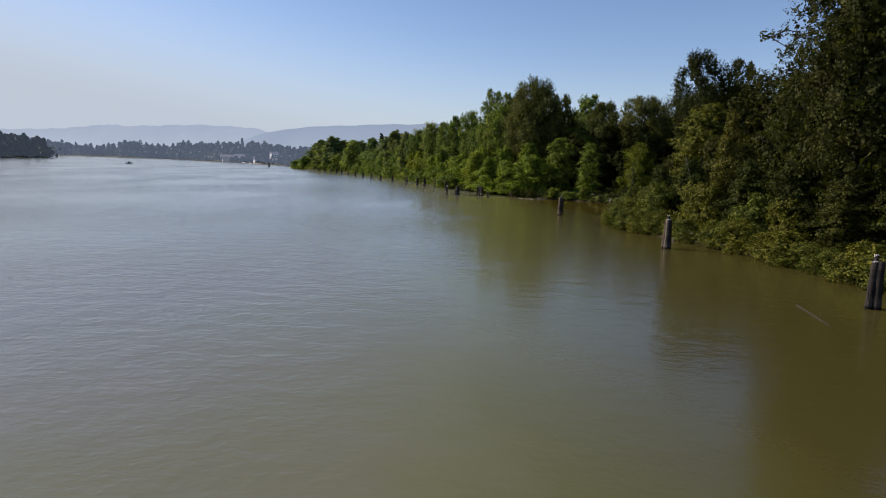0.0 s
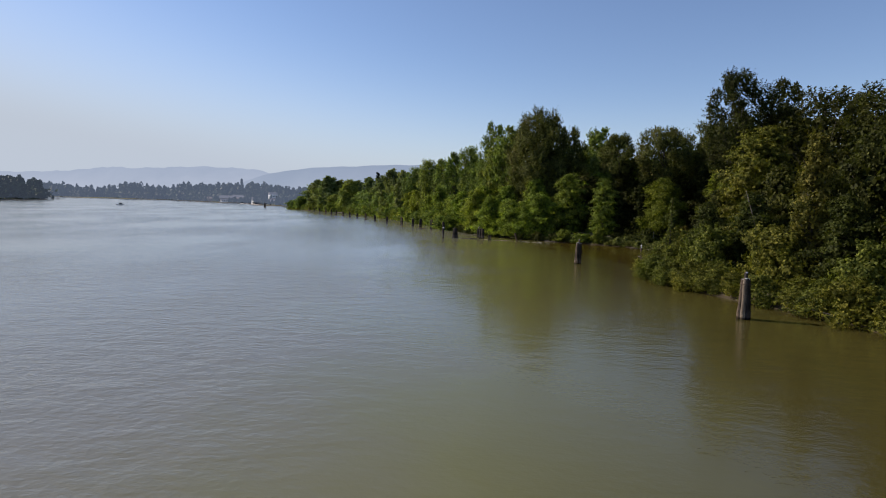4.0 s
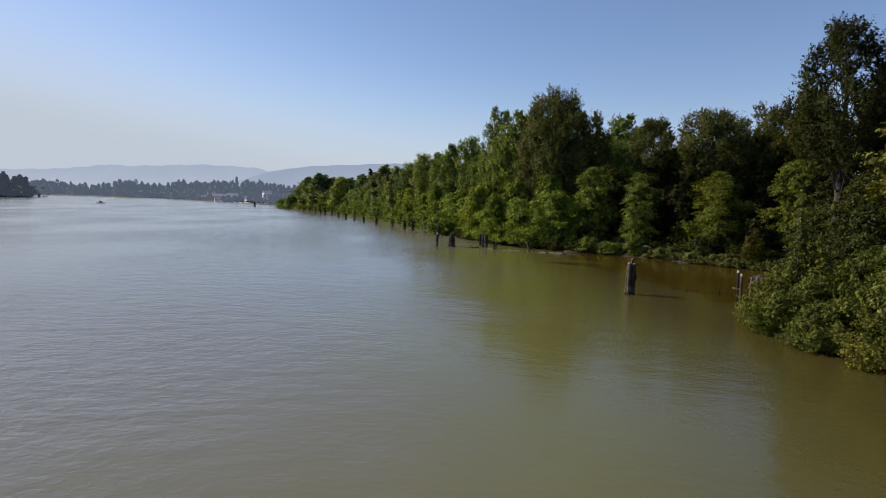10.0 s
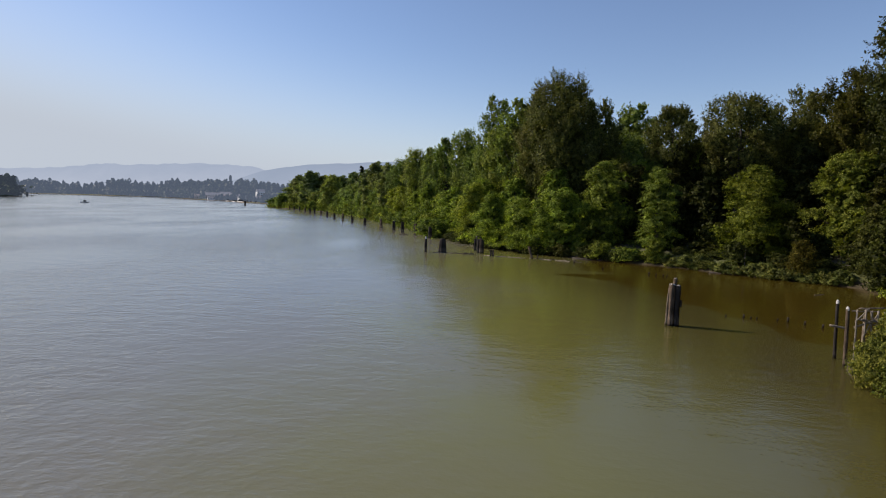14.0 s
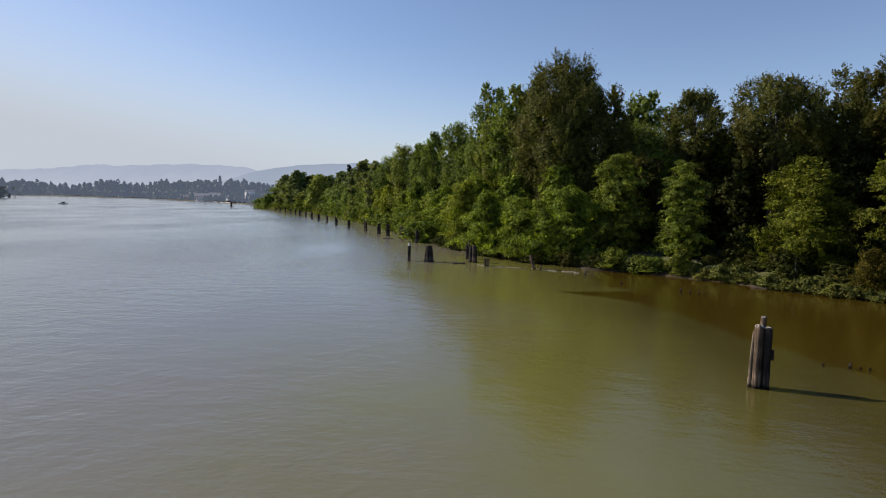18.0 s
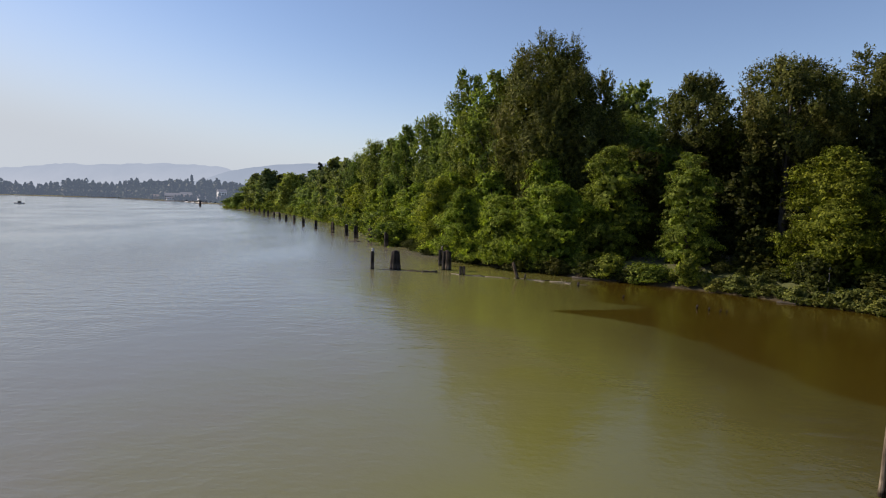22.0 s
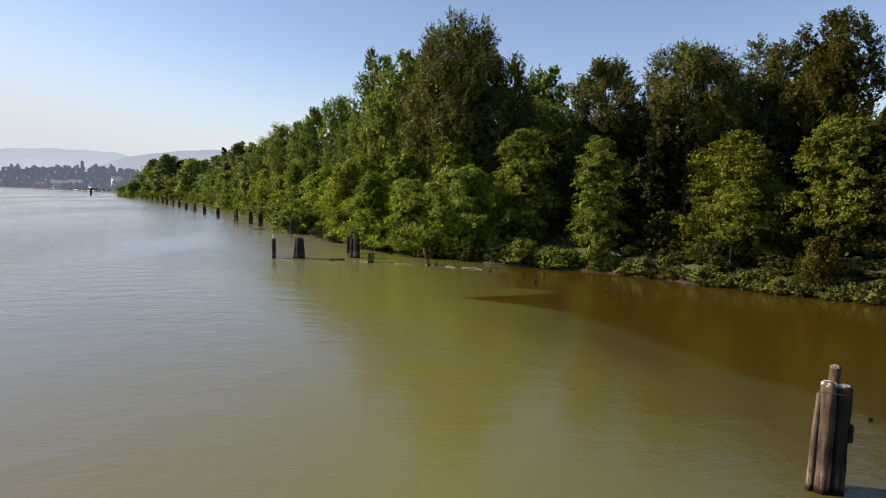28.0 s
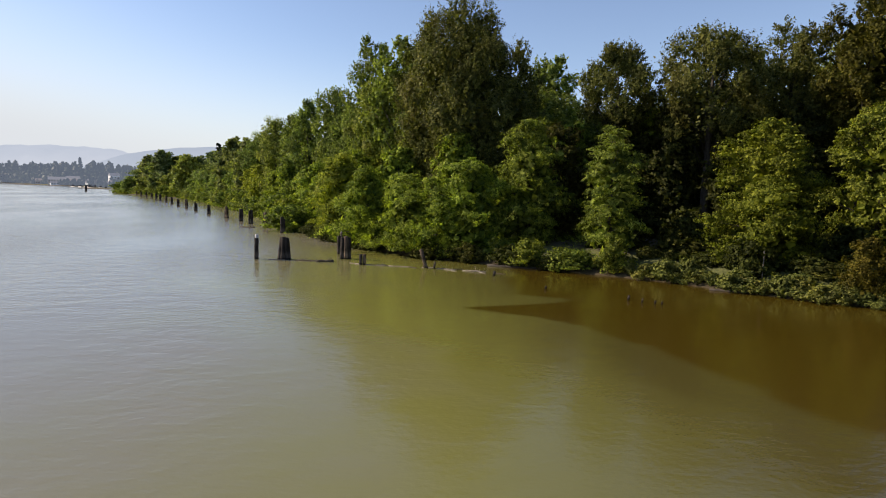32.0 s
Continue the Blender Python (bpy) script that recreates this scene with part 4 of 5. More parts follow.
# ---- shrubs at the water's edge ----
proto_bush = make_tree("bush", "bush", 27.0, 58.5, 0.6, 3.2, 2.3, 71, 5600, LEAF_BUSH, "dense green shrub overhanging the water", "bush", "waterside shrubs", leaf=(0.17, 0.10), boughs=17, clumps=16)
proto_bush_b = make_tree("bush", "bush", 20.4, 80.5, 0.6, 3.4, 2.4, 72, 8500, LEAF_BUSH, "dense yellow-green shrub overhanging the water", "bush", "waterside shrubs", leaf=(0.15, 0.085), boughs=20, clumps=18)
proto_bramble = make_tree("bush", "bush", 27.2, 136.6, 0.7, 1.5, 1.5, 73, 2600, LEAF_BRAMBLE, "low bramble clump on the muddy cove bank", "bush", "cove brambles", leaf=(0.20, 0.16), boughs=16, clumps=12)


proto_low = make_tree("bush", "bush", -17.0, 207, 0.2, 3.2, 2.6, 76, 2600, LEAF_ALDER, "low green shrub hanging over the far water's edge", "bush", "waterside shrubs", leaf=(0.30, 0.20), boughs=16, clumps=14)


def shrubs(proto, native, line, step, inset, h, r, seed, jitter=0.6):
    """Shrubs set out along a stretch of the waterline."""
    rng = random.Random(seed)
    line = [Vector((*p, 0)) for p in line]
    for a, b in zip(line[:-1], line[1:]):
        d = b - a
        side = Vector((d.y, -d.x, 0)).normalized()
        n = max(1, round(d.length / step))
        for i in range(n):
            p = a + d * ((i + rng.uniform(0.2, 0.8)) / n) + side * (inset + rng.uniform(-jitter, jitter))
            k = rng.uniform(0.75, 1.25)
            plant(proto, p.x, p.y, max(0.05, ground_at(p.x, p.y) - 0.15), h * k * rng.uniform(0.85, 1.15), r * k, rng.uniform(0, 360), native)


shrubs(proto_bush, (3.2, 2.3), SHORE[2:9], 3.2, 0.4, 2.8, 2.4, 1)
shrubs(proto_bush_b, (3.4, 2.4), SHORE[8:12], 2.4, 0.5, 3.0, 2.3, 2)
shrubs(proto_bush_b, (3.4, 2.4), SHORE[11:13], 1.6, 0.7, 2.5, 1.6, 12, 0.25)
shrubs(proto_bush_b, (3.4, 2.4), SHORE[12:15], 1.9, 2.6, 2.7, 1.7, 13, 0.25)
shrubs(proto_bush, (3.2, 2.3), SHORE[6:14], 4.2, 3.6, 4.6, 2.9, 3)
shrubs(proto_low, (3.2, 2.6), SHORE[15:21], 3.5, 1.2, 2.6, 2.3, 4)
shrubs(proto_bramble, (1.5, 1.5), SHORE[21:28], 1.45, 0.75, 1.2, 1.3, 5, 0.3)
shrubs(proto_bramble, (1.5, 1.5), SHORE[21:27], 3.4, 2.4, 1.0, 1.5, 15, 0.5)
# undergrowth leaves carry the shade under the trees in their colour
proto_under = make_tree("bush", "bush", 31.0, 134.5, 1.5, 2.6, 2.2, 77, 1700, LEAF_THICKET_SHADED, "leafy undergrowth darkened for the shade beneath the bank trees", "bush", "undergrowth", leaf=(0.30, 0.21), boughs=20, clumps=10)
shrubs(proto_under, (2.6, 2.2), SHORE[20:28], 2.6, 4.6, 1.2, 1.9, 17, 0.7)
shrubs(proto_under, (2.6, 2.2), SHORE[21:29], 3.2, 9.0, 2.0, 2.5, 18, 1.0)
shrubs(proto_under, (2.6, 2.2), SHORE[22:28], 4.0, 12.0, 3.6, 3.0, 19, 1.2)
shrubs(proto_low, (3.2, 2.6), SHORE[27:30], 2.6, 1.2, 2.0, 2.0, 16, 0.4)
shrubs(proto_low, (3.2, 2.6), SHORE[29:37], 4.6, 1.6, 2.2, 2.0, 6)
shrubs(proto_under, (2.6, 2.2), SHORE[28:37], 3.0, 0.5, 1.5, 1.9, 26, 0.3)
shrubs(proto_low, (3.2, 2.6), SHORE[35:44], 9.0, -0.3, 4.8, 4.6, 7)

make_tree("bush", "bush", 35.6, 127.6, 0.8, 4.2, 2.1, 74, 5000, LEAF_BROWN, "brown half-dry shrub at the cove edge", "bush", leaf=(0.16, 0.10), boughs=22, clumps=14)
make_tree("bush", "bush", 22.4, 141.8, 0.7, 2.9, 1.9, 75, 4500, LEAF_ALDER, "small round green bush on the cove bank", "bush", leaf=(0.20, 0.15), boughs=18, clumps=14)


# ---- piles, dolphins and posts standing in the river ----
def log_mesh(name, length, r0, r1, material, seed, lean=(0, 0), sides=18, foot=-1.6, broken=0.03):
    """An upright round timber from below the water to its top, a little crooked, with a worn head."""
    rng = np.random.default_rng(seed)
    n = 9
    s = np.linspace(0, 1, n)
    z = foot + s * (length - foot)
    path = np.stack([lean[0] * (z - 0) / length + rng.normal(size=n) * 0.008, lean[1] * z / length + rng.normal(size=n) * 0.008, z], axis=1)
    radii = (r0 + (r1 - r0) * s) * (1 + rng.normal(size=n) * 0.02)
    v, f = tube_arrays(path, radii, sides)
    ang = np.tile(np.arange(sides), n) * 2 * np.pi / sides
    rise = np.repeat(s, sides)
    groove = np.tile(rng.normal(size=sides) * 0.045, n)
    lump = 1 + 0.04 * np.sin(ang * 2 + seed + rise * 1.5) + groove + rng.normal(size=len(v)) * 0.014
    mid = np.repeat(path, sides, axis=0)
    v = mid + (v - mid) * lump[:, None]
    head = v[-sides:]
    head[:, 2] += rng.normal(size=sides) * broken
    rim = path[-1] + (head - path[-1]) * 0.86 + np.array([0, 0, 0.035])
    v = np.concatenate([v, rim])
    base = len(v) - sides
    f = f[:-1]
    f += [(base - sides + j, base - sides + (j + 1) % sides, base + (j + 1) % sides, base + j) for j in range(sides)]
    f.append(tuple(base + j for j in range(sides)))
    return mesh_of(name, v, f, material, True)


def cap_mesh(r, seed, thick=0.07):
    """A crust of bird lime over the head of a pile, running down its side in places."""
    rng = np.random.default_rng(seed)
    n = 12
    a = np.arange(n) * 2 * np.pi / n
    run = np.where(rng.uniform(size=n) < 0.25, rng.uniform(0.03, 0.1, n), -0.004)
    low = np.stack([np.cos(a) * r * 1.02, np.sin(a) * r * 1.02, -run], axis=1)
    top = np.stack([np.cos(a) * r * 0.96, np.sin(a) * r * 0.96, np.full(n, 0.03)], axis=1)
    inner = np.stack([np.cos(a) * r * 0.6, np.sin(a) * r * 0.6, np.full(n, thick) + rng.normal(size=n) * 0.012], axis=1)
    f = [(j, (j + 1) % n, n + (j + 1) % n, n + j) for j in range(n)] + [(n + j, n + (j + 1) % n, 2 * n + (j + 1) % n, 2 * n + j) for j in range(n)] + [tuple(2 * n + j for j in range(n))]
    return mesh_of("cap", np.concatenate([low, top, inner]), f, GUANO, True)


def dolphin(x, y, piles, label, category="mooring dolphin", group="", turn=0.0, name="mooring_dolphin"):
    """A cluster of piles: each (dx, dy, top, radius, lean_x, lean_y, material, capped)."""
    ob = thing(name, (x, y, 0), label, category, group, turn)
    for k, (dx, dy, top, r, lx, ly, m, capped) in enumerate(piles):
        p = part("timber", log_mesh("timber", top, r * 1.12, r * 0.95, m, int(abs(x * 7 + y * 3)) + k, (lx, ly)), m, ob)
        p.location = (dx, dy, 0)
        if capped:
            c = part("cap", cap_mesh(r * 0.95, k + int(abs(x))), GUANO, p, "white crust of bird droppings")
            c.location = (lx, ly, top)
    return ob


def band(ob, z, rx, ry, cx, cy, name="cable"):
    """A cable lashed round a cluster."""
    a = np.linspace(0, 2 * np.pi, 25)
    path = np.stack([cx + np.cos(a) * rx, cy + np.sin(a) * ry, np.full(25, z) + 0.03 * np.sin(a * 2)], axis=1)
    v, f = tube_arrays(path, np.full(25, 0.014), 6)
    part(name, mesh_of(name, v, f, IRON, True), IRON, ob, "rusty wire lashing")


a = dolphin(12.05, 97.0, [(-0.02, 0.02, 2.93, 0.205, 0.0, 0.0, PILE, True), (0.35, -0.08, 2.85, 0.18, 0.0, 0.02, PILE_DARK, True), (0.20, 0.24, 3.33, 0.125, 0.0, -0.1, PILE, True), (-0.33, 0.10, 2.62, 0.065, 0.14, 0.02, PILE_GREY, False), (0.28, 0.26, 2.75, 0.17, 0.0, 0.0, PILE_DARK, False)],
            "mooring dolphin of weathered timber piles crusted white on top")
band(a, 2.72, 0.375, 0.32, 0.155, 0.04)
bm = bmesh.new()
bmesh.ops.create_cube(bm, size=1, matrix=Matrix.LocRotScale((0.58, -0.06, 1.62), None, (0.14, 0.2, 0.5)))
bmesh.ops.bevel(bm, geom=bm.edges[:], offset=0.02, segments=2, affect="EDGES")
part("fender_block", bm, PILE_DARK, a, "dark timber block bolted to the side")

b = dolphin(19.1, 58.1, [(-0.40, -0.05, 2.92, 0.14, 0.20, 0.03, PILE, True), (-0.16, -0.26, 3.0, 0.15, 0.06, 0.1, PILE_GREY, True), (0.10, -0.26, 2.98, 0.15, -0.05, 0.1, PILE_DARK, True), (0.30, -0.10, 2.85, 0.14, -0.14, 0.04, PILE_DARK, False), (0.28, 0.24, 2.9, 0.18, -0.08, -0.08, PILE_DARK, False), (-0.15, 0.26, 2.9, 0.18, 0.05, -0.08, PILE_DARK, False), (0.0, 0.0, 3.42, 0.13, 0, 0, PILE_DARK, True)],
            "battered cluster of dark river piles with white-crusted heads")
band(b, 2.6, 0.37, 0.36, 0.0, -0.03)
c = dolphin(24.6, 33.0, [(-0.3, -0.15, 2.9, 0.18, 0.1, 0.05, PILE_DARK, True), (0.05, -0.3, 2.95, 0.18, 0, 0.08, PILE_DARK, False), (0.32, -0.05, 2.85, 0.18, -0.08, 0, PILE_DARK, False), (0.0, 0.2, 3.3, 0.15, 0, -0.05, PILE_DARK, True)], "cluster of dark piles near the bushes")
band(c, 2.5, 0.42, 0.4, 0.02, -0.05)

# the breakwater's end
# the white peg on the first pile is added in place of a gull
dolphin(-11.7, 150.2, [(0, 0, 2.15, 0.22, 0, 0, PILE_DARK, True), (0.02, 0.0, 2.48, 0.15, 0, 0, WHITEWASH, False)], "single dark pile with a white-crusted head and a white peg standing for a gull", "pile", name="river_pile")
dolphin(-9.0, 150.4, [(-0.42, 0, 2.15, 0.22, 0.22, 0, PILE_DARK, False), (-0.1, -0.25, 2.25, 0.22, 0.08, 0.08, PILE_DARK, False), (0.28, -0.18, 2.2, 0.22, -0.08, 0.05, PILE_DARK, False), (0.48, 0.08, 2.1, 0.22, -0.18, 0, PILE_DARK, False), (0.05, 0.3, 2.2, 0.22, 0, -0.1, PILE_DARK, False)], "tapering cluster of dark piles")
dolphin(-2.9, 151.5, [(-0.32, 0, 2.2, 0.22, 0.05, 0, PILE_DARK, False), (0.1, -0.2, 2.35, 0.23, 0, 0.05, PILE, False), (0.42, 0.02, 2.2, 0.22, -0.05, 0, PILE_DARK, False), (0.05, 0.3, 2.3, 0.2, 0, -0.05, PILE_DARK, False)], "cluster of dark weathered piles")
dolphin(-3.9, 156.3, [(0, 0, 2.0, 0.2, 0, 0, PILE_DARK, False), (0.22, 0.25, 2.4, 0.13, 0, 0, PILE_GREY, True)], "old pile beside a pale-topped post", "pile", name="river_pile")
dolphin(-0.9, 146.9, [(-0.22, 0, 0.95, 0.15, 0, 0, PILE_DARK, False), (0.14, 0.05, 1.0, 0.17, 0, 0, PILE, False)], "short pair of rotten pile stumps", "pile stump", name="pile_stump")
dolphin(5.2, 144.9, [(0, 0, 1.75, 0.17, -0.55, 0, PILE, False), (0.75, 0.1, 0.55, 0.09, 0.1, 0, PILE_DARK, False)], "leaning broken pile with a splintered top", "pile", name="leaning_pile")

# the long row of piles along the river
ROW = [(-15.1, 185.9), (-19.7, 196.6), (-24.5, 206.9), (-28.2, 215.1), (-34.0, 226.4), (-42.5, 242.8), (-51.1, 261.0), (-58.9, 277.7), (-66.5, 293.4), (-75.2, 312.9), (-83.8, 332.0), (-92.8, 351.0), (-100.8, 368.6), (-110, 388), (-121, 411), (-131, 430), (-141, 449)]
rng_row = random.Random(9)
for k, (x, y) in enumerate(ROW):
    top = rng_row.uniform(2.2, 2.7)
    kinds = [(-0.26, 0, top, 0.22, 0.05, 0, PILE_DARK, k == 3), (0.2, 0.1, top - rng_row.uniform(0.0, 0.5), 0.22, -0.04, 0, PILE_DARK, False)]
    if k % 3 == 1:
        kinds.append((0.0, -0.3, top + 0.1, 0.2, 0, 0.05, PILE, False))
    if k == 0:
        kinds = [(0, 0, 2.5, 0.27, 0, 0, PILE_DARK, False), (0.28, 0.1, 2.2, 0.2, 0, 0, PILE_DARK, False)]
    dolphin(x, y, kinds, "dark weathered pile cluster in a long row along the river", "pile", "row of river piles", rng_row.uniform(-25, 25), "river_pile")
dolphin(-216.4, 550, [(0, 0, 4.2, 0.5, 0, 0, PILE_DARK, False), (0.6, 0.2, 3.6, 0.45, -0.1, 0, PILE_DARK, False)], "lone dark channel pile off the point", "pile", name="channel_pile")

# stumps in the cove
STUMP = "small rotten pile stump just above the brown water"
for x, y, top, r in ((17.5, 101.6, 0.12, 0.06), (18.7, 101.3, 0.26, 0.07), (19.2, 101.2, 0.10, 0.05), (19.6, 101.1, 0.12, 0.05), (20.9, 100.6, 0.16, 0.06), (21.5, 100.3, 0.32, 0.08), (22.3, 99.5, 0.24, 0.07), (23.1, 98.6, 0.22, 0.07)):
    dolphin(x, y, [(0, 0, top, r, 0.03, 0, PILE_DARK, False)], STUMP, "pile stump", "cove stumps", name="pile_stump")
for x, y, top, r in ((18.5, 128.9, 0.28, 0.08), (19.1, 128.0, 0.24, 0.07), (19.8, 127.5, 0.2, 0.07), (20.2, 127.3, 0.17, 0.06), (13.7, 133.4, 0.2, 0.09), (10.9, 140.2, 0.4, 0.12)):
    dolphin(x, y, [(0, 0, top, r, 0.03, 0, PILE_DARK, False)], STUMP, "pile stump", "cove stumps", name="pile_stump")


def beam_between(name, p, q, r, material, sides=8, seed=0, taper=0.8):
    rng = np.random.default_rng(seed)
    p, q = np.array(p, float), np.array(q, float)
    s = np.linspace(0, 1, 6)[:, None]
    path = p + (q - p) * s + rng.normal(size=(6, 3)) * r * 0.18
    v, f = tube_arrays(path, r * (1 - (1 - taper) * s[:, 0]), sides)
    return mesh_of(name, v, f, material, True)


# posts and wreck of an old float at the tip of the point
post = thing("marker_post", (19.0, 89.5, 0), "thin rust-brown post with a white head and cross plate", "post")
part("timber", log_mesh("timber", 3.2, 0.10, 0.085, PILE_DARK, 301, (-0.1, -0.1), 10), PILE_DARK, post)
h = part("cap", log_mesh("cap", 3.32, 0.085, 0.08, WHITEWASH, 302, (0, 0), 10, 3.17, 0.005), WHITEWASH, post, "white-painted post head")
h.location = (-0.1, -0.1, 0)
part("cross_plate", beam_between("cross_plate", (-0.45, -0.15, 1.92), (0.55, -0.2, 1.80), 0.07, DRIFTWOOD, 6), DRIFTWOOD, post, "grey board nailed across")
post = thing("marker_post", (18.55, 87.7, 0), "grey wooden post with a pale painted head", "post")
part("timber", log_mesh("timber", 3.12, 0.10, 0.09, PILE, 303, (-0.05, 0.0), 10), PILE, post)
h = part("cap", log_mesh("cap", 3.22, 0.09, 0.085, WHITEWASH, 304, (0, 0), 10, 3.09, 0.005), WHITEWASH, post, "white-painted post head")
h.location = (-0.05, 0, 0)
post = thing("marker_post", (21.6, 91.4, 0), "short pale post behind the bushes", "post")
part("timber", log_mesh("timber", 2.5, 0.10, 0.09, PILE_GREY, 305, (0, 0), 10), PILE_GREY, post)
wreck = thing("broken_gangway", (20.0, 88.9, 0), "tangle of bleached broken rails caught on the point", "debris")
for k, (p, q, r) in enumerate((((-0.5, -0.2, 2.3), (0.5, 0.3, 3.0), 0.05), ((-0.3, 0.2, 1.9), (1.4, 0.4, 2.5), 0.06), ((0.0, -0.3, 1.7), (0.2, 0.1, 3.0), 0.05), ((0.5, 0, 1.6), (0.6, 0.2, 2.9), 0.05), ((-0.4, 0.3, 2.8), (1.3, 0.9, 2.75), 0.05), ((0.9, 0.2, 0.3), (1.0, 0.3, 2.9), 0.07), ((-0.25, 0.1, -0.5), (-0.2, 0.2, 2.9), 0.06), ((-0.3, -0.4, 2.5), (1.2, 0.1, 2.2), 0.04), ((0.1, 0.0, 1.5), (1.1, 0.5, 2.7), 0.045), ((-0.1, 0.3, 2.4), (1.5, -0.1, 1.8), 0.05), ((0.3, -0.2, 2.9), (0.8, 0.4, 1.3), 0.04), ((0.0, 0.4, 2.95), (1.5, 0.6, 3.0), 0.045), ((1.2, 0.1, 0.4), (1.3, 0.3, 2.8), 0.05))):
    part("rail", beam_between("rail", p, q, r, DRIFTWOOD, 6, k), DRIFTWOOD, wreck)


def floating_log(p, q, r, material, label, name="floating_log", seed=0, stubs=0):
    ob = thing(name, ((p[0] + q[0]) / 2, (p[1] + q[1]) / 2, 0), label, "log")
    d = (np.array(q) - np.array(p)) / 2
    part("log", beam_between("log", (-d[0], -d[1], r * 0.2), (d[0], d[1], r * 0.35), r, material, 10, seed, 0.7), material, ob)
    rng = np.random.default_rng(seed)
    for k in range(stubs):
        t = rng.uniform(-0.8, 0.8)
        s = np.array([d[0] * t, d[1] * t, r * 0.5])
        e = s + np.array([rng.normal() * 0.3, rng.normal() * 0.3, rng.uniform(0.15, 0.5)])
        part("branch", beam_between("branch", s, e, r * 0.3, material, 5, k, 0.4), material, ob)
    return ob


floating_log((20.1, 32.8), (19.5, 27.9), 0.055, WET_LOG, "thin dark log drifting in the river", stubs=2)
floating_log((21.9, 65.9), (25.0, 66.6), 0.30, DRIFT_DARK, "thick dark boom log against the bank", seed=3)
floating_log((31.2, 115.7), (32.5, 116.5), 0.05, DRIFTWOOD, "pale plank floating in the cove", "floating_plank", 4)
floating_log((-7.6, 149.6), (-3.8, 148.6), 0.10, DRIFT_DARK, "half-sunken dark driftwood between the piles", "driftwood", 5, 3)
floating_log((-5.6, 148.6), (-3.9, 148.9), 0.16, DRIFT_DARK, "dark snag lying in the shallows", "driftwood", 6, 4)
floating_log((1.6, 146.1), (3.9, 145.3), 0.07, DRIFTWOOD, "bleached log in the line of drift", "driftwood", 7)
floating_log((6.2, 144.6), (8.0, 143.7), 0.08, DRIFTWOOD, "bleached log in the line of drift", "driftwood", 8, 2)
floating_log((8.5, 143.3), (10.3, 142.5), 0.10, DRIFTWOOD, "bleached forked log in the line of drift", "driftwood", 9, 2)
floating_log((-10.5, 150.0), (-7.4, 149.2), 0.05, DRIFTWOOD, "thin stick adrift beside the piles", "driftwood", 10)
floating_log((-1.6, 147.2), (1.6, 146.0), 0.06, DRIFTWOOD, "thin stick adrift beside the stumps", "driftwood", 11)
for k, (x, y, reach, swing, r) in enumerate(((-6.2, 149.0, 1.1, 0.3, 0.06), (-2.2, 147.9, 1.4, -0.5, 0.05), (0.4, 146.7, 1.0, 0.2, 0.05), (3.2, 145.7, 1.5, -0.7, 0.06), (4.8, 145.3, 1.3, -0.2, 0.07),
                                             (6.9, 144.0, 1.6, -0.9, 0.05), (7.6, 143.9, 1.2, 0.4, 0.06), (9.2, 143.2, 1.5, -0.3, 0.07), (9.9, 142.4, 0.9, -1.0, 0.06), (11.2, 141.9, 1.2, -0.6, 0.05))):
    floating_log((x, y), (x + reach * math.cos(swing), y + reach * math.sin(swing)), r, DRIFTWOOD if k % 3 else DRIFT_DARK, "short broken stick in the line of drift", "driftwood", 60 + k, k % 3)
floating_log((11.5, 147.0), (16.0, 145.2), 0.18, DRIFT_DARK, "dark log stranded under the alders", "driftwood", 12, 3)
floating_log((27.2, 133.6), (29.6, 132.0), 0.12, DRIFT_DARK, "dark log stranded on the cove bank", "driftwood", 13, 2)
floating_log((-24.0, 197.0), (-21.5, 196.0), 0.14, DRIFT_DARK, "dark snag beside the row of piles", "driftwood", 14, 2)


# a bare leaning sapling over the thicket
snag = thing("dead_sapling", (27.6, 73.9, ground_at(27.6, 73.9)), "thin bare dead sapling leaning over the thicket", "tree")
part("trunk", beam_between("trunk", (0, 0, -0.3), (-2.5, 0.3, 8.3), 0.075, BARK, 7, 31, 0.35), BARK, snag)
for k in range(6):
    f = 0.35 + 0.1 * k
    p = (-2.5 * f, 0.3 * f, -0.3 + 8.6 * f)
    part("twig", beam_between("twig", p, (p[0] + (-1) ** k * 0.7, p[1] + 0.2 - 0.1 * k, p[2] + 0.75), 0.022, BARK, 5, 40 + k, 0.3), BARK, snag)
stake = thing("bank_stake", (31.4, 133.2, ground_at(31.4, 133.2)), "thin pale stake on the cove bank", "post")
part("stake", log_mesh("stake", 2.1, 0.05, 0.045, DRIFTWOOD, 77, (0.05, 0), 8, -0.4), DRIFTWOOD, stake)

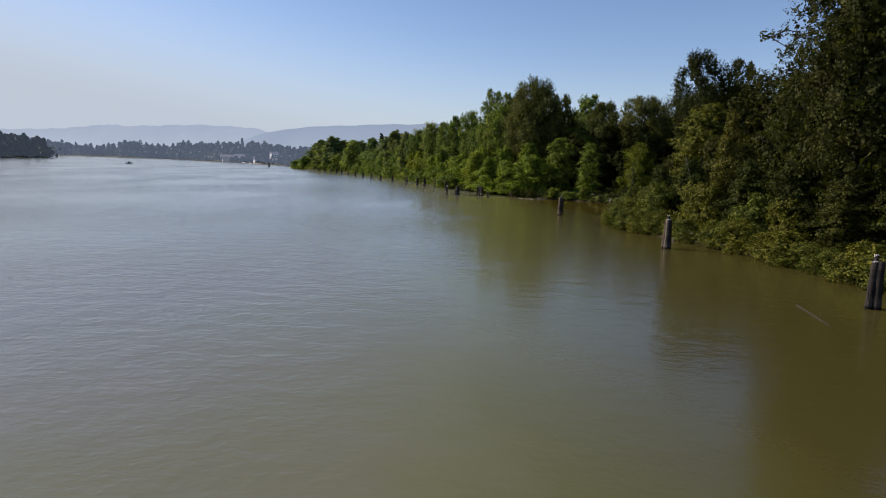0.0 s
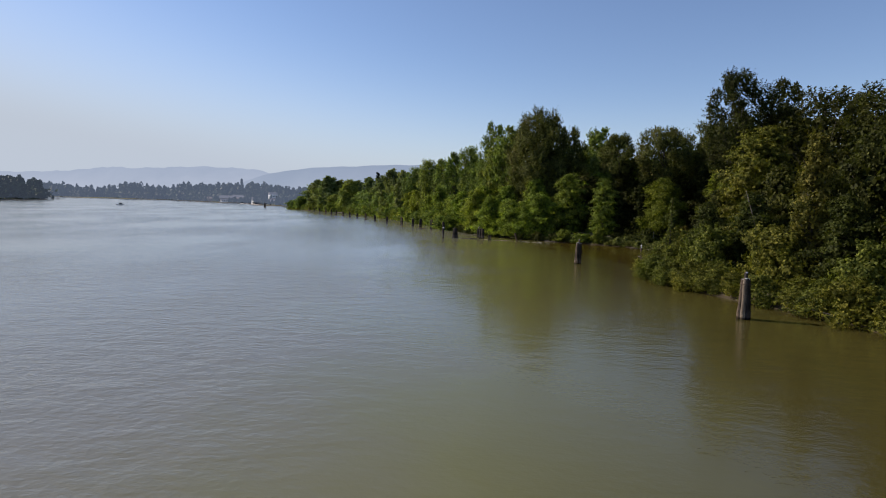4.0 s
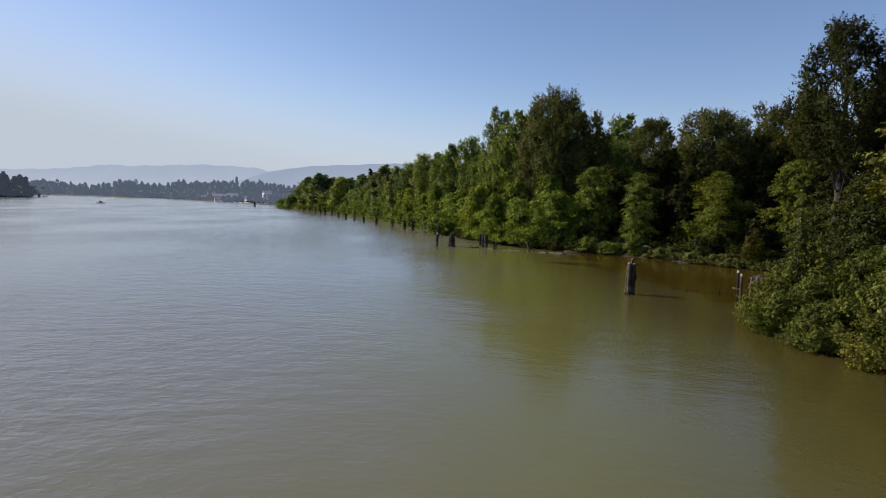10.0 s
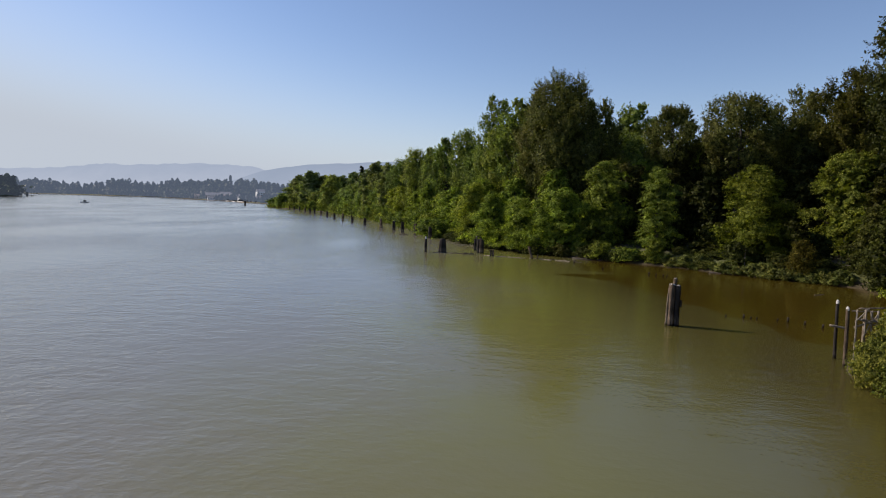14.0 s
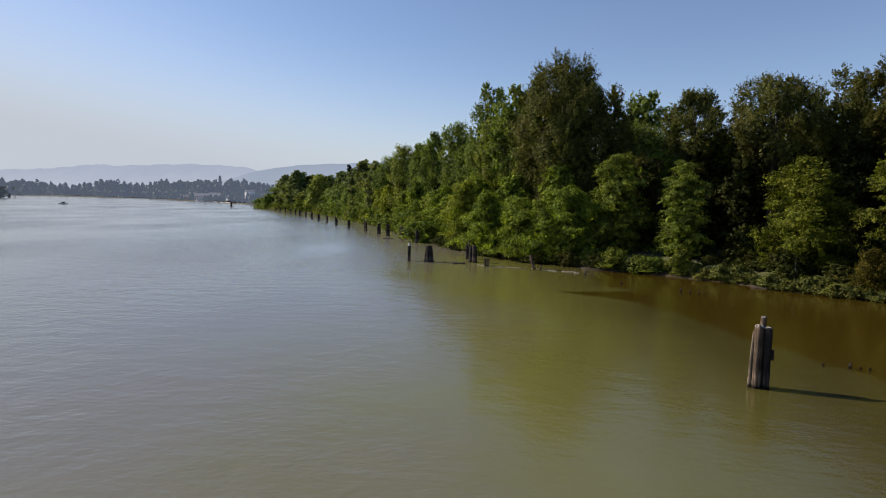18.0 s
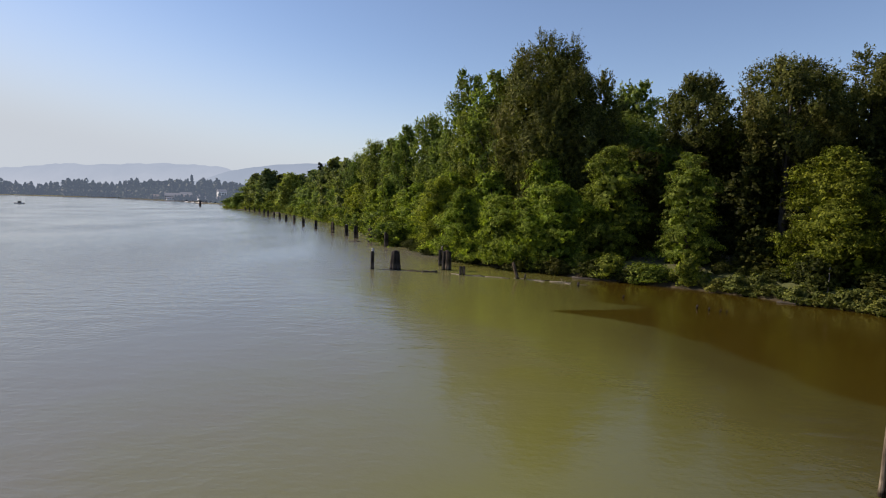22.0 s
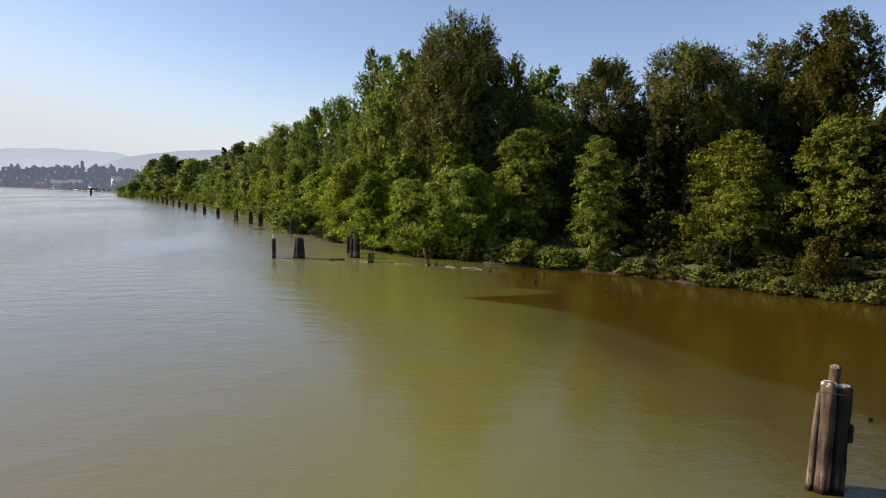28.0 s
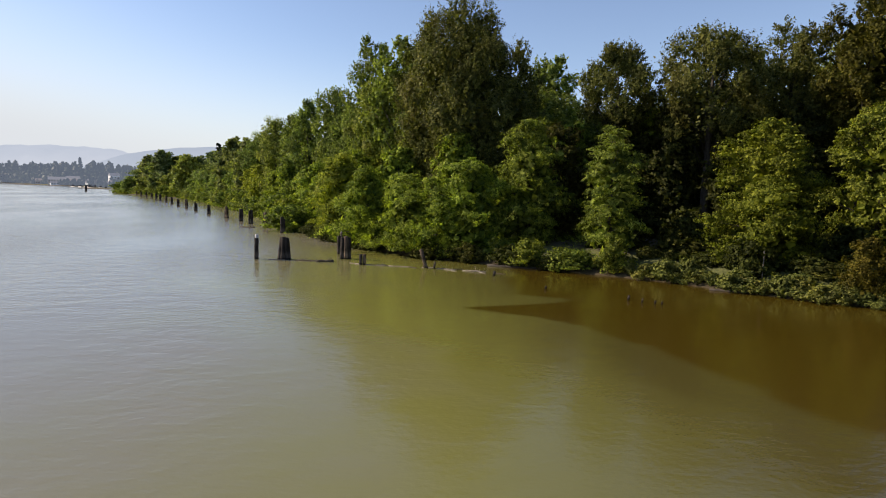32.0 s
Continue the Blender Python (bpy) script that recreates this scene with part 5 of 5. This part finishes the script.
# ---- the far shore's houses, floats and a boat ----
def house(x, y, w, d, h, wall, roof, turn, label):
    z = ground_at(x, y)
    w, d, h = w * 0.7, d * 0.7, h * 0.6
    ob = thing("house", (x, y, z), label, "house", "riverside houses", turn)
    bm = bmesh.new()
    bmesh.ops.create_cube(bm, size=1, matrix=Matrix.LocRotScale((0, 0, h / 2 - 0.5), None, (w, d, h + 1)))
    part("wall", bm, wall, ob)
    rise = d * 0.32
    o = 0.5
    v = [(-w / 2 - o, -d / 2 - o, h - 0.1), (w / 2 + o, -d / 2 - o, h - 0.1), (w / 2 + o, d / 2 + o, h - 0.1), (-w / 2 - o, d / 2 + o, h - 0.1), (-w / 2 - o, 0, h + rise), (w / 2 + o, 0, h + rise)]
    part("roof", mesh_of("roof", v, [(0, 1, 5, 4), (2, 3, 4, 5), (0, 4, 3), (1, 2, 5), (3, 2, 1, 0)], roof), roof, ob)
    n = max(2, int(w / 3.2))
    for floor in range(max(1, int(h / 2.8))):
        for i in range(n):
            bm = bmesh.new()
            bmesh.ops.create_cube(bm, size=1, matrix=Matrix.LocRotScale((-w / 2 + (i + 0.5) * w / n, -d / 2 - 0.02, 1.5 + floor * 2.8), None, (w / n * 0.5, 0.12, 1.3)))
            part("window", bm, WINDOW_DARK, ob)
    return ob


# places and heights of these houses are set to fit the camera's view
house(-468, 1012, 44, 18, 11, WALL_TAN, ROOF_DARK, 21, "long pale building above the far waterfront, its height fitted to the camera's view")
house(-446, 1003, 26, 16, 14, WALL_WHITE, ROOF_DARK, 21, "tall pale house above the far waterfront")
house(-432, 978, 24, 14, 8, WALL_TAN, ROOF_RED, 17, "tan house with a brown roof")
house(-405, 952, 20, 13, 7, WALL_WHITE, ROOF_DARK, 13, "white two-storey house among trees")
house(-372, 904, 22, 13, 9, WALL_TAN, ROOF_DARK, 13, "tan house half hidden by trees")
house(-334, 872, 15, 14, 21, WALL_WHITE, ROOF_DARK, 40, "narrow white building, made tall to fit the camera's view")
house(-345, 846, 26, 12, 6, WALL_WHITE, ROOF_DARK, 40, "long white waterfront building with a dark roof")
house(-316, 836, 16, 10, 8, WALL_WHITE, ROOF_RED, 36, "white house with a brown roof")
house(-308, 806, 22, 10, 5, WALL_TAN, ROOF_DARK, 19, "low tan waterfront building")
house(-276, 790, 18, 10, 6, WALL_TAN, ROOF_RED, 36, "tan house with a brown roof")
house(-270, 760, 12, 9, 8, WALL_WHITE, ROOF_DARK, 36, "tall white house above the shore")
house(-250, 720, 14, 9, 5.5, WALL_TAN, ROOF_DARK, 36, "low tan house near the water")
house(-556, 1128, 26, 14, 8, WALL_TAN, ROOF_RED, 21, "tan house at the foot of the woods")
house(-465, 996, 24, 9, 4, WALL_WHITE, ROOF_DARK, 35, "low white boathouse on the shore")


def boat(x, y, size, turn, label):
    ob = thing("motorboat", (x, y, 0), label, "boat", turn=turn)
    s = np.linspace(-1, 1, 9)
    width = (1 - np.maximum(0, s) ** 2.2 * 0.98) * size * 0.17
    top = np.stack([s * size / 2, width, 0.55 * size * 0.2 + 0.25 * np.maximum(0, s) ** 2], axis=1)
    low = np.stack([s * size / 2 * 0.9, width * 0.6, np.full(9, -0.15)], axis=1)
    v = np.concatenate([top, top * [1, -1, 1], low, low * [1, -1, 1]])
    f = [(i, i + 1, 9 + i + 1, 9 + i) for i in range(8)] + [(18 + i, 18 + i + 1, i + 1, i) for i in range(8)] + [(9 + i, 10 + i, 28 + i, 27 + i) for i in range(8)] + [(0, 9, 27, 18)]
    part("hull", mesh_of("hull", v, f, WHITEWASH, True), WHITEWASH, ob)
    bm = bmesh.new()
    bmesh.ops.create_cube(bm, size=1, matrix=Matrix.LocRotScale((-0.05 * size, 0, size * 0.2), None, (size * 0.3, size * 0.22, size * 0.18)))
    bmesh.ops.bevel(bm, geom=bm.edges[:], offset=size * 0.03, segments=2, affect="EDGES")
    part("cabin", bm, WINDOW_DARK, ob, "dark glazed cabin")
    return ob


boat(-312, 480, 6.5, 200, "small dark-cabined motorboat out on the river")
jetty = thing("jetty", (-612, 781, 0), "small timber jetty at the tip of the headland", "jetty")
bm = bmesh.new()
bmesh.ops.create_cube(bm, size=1, matrix=Matrix.LocRotScale((0, 0, 1.5), None, (24, 3, 0.4)))
part("deck", bm, DRIFTWOOD, jetty)
for k in range(6):
    q = part("timber", log_mesh("timber", 2.4, 0.3, 0.28, PILE_DARK, 90 + k, (0, 0), 8), PILE_DARK, jetty)
    q.location = (-10 + k * 4, 1.2 * (-1) ** k, 0)
CRUISER = "white cruiser moored off the far shore"
for x, y, size in ((-292, 742, 9), (-278, 722, 8), (-322, 782, 10), (-333, 800, 11), (-347, 815, 9), (-366, 838, 10)):
    boat(x, y, size, -50, CRUISER)
float_dock = thing("floating_dock", (-316, 770, 0), "low grey floating dock along the far shore", "dock", turn=-58)
bm = bmesh.new()
bmesh.ops.create_cube(bm, size=1, matrix=Matrix.LocRotScale((0, 0, 0.35), None, (70, 2.6, 0.9)))
part("deck", bm, DRIFTWOOD, float_dock)
for k in range(8):
    q = part("timber", log_mesh("timber", 3.6, 0.28, 0.26, PILE_DARK, 110 + k, (0, 0), 8), PILE_DARK, float_dock)
    q.location = (-31 + k * 9, 1.5, 0)
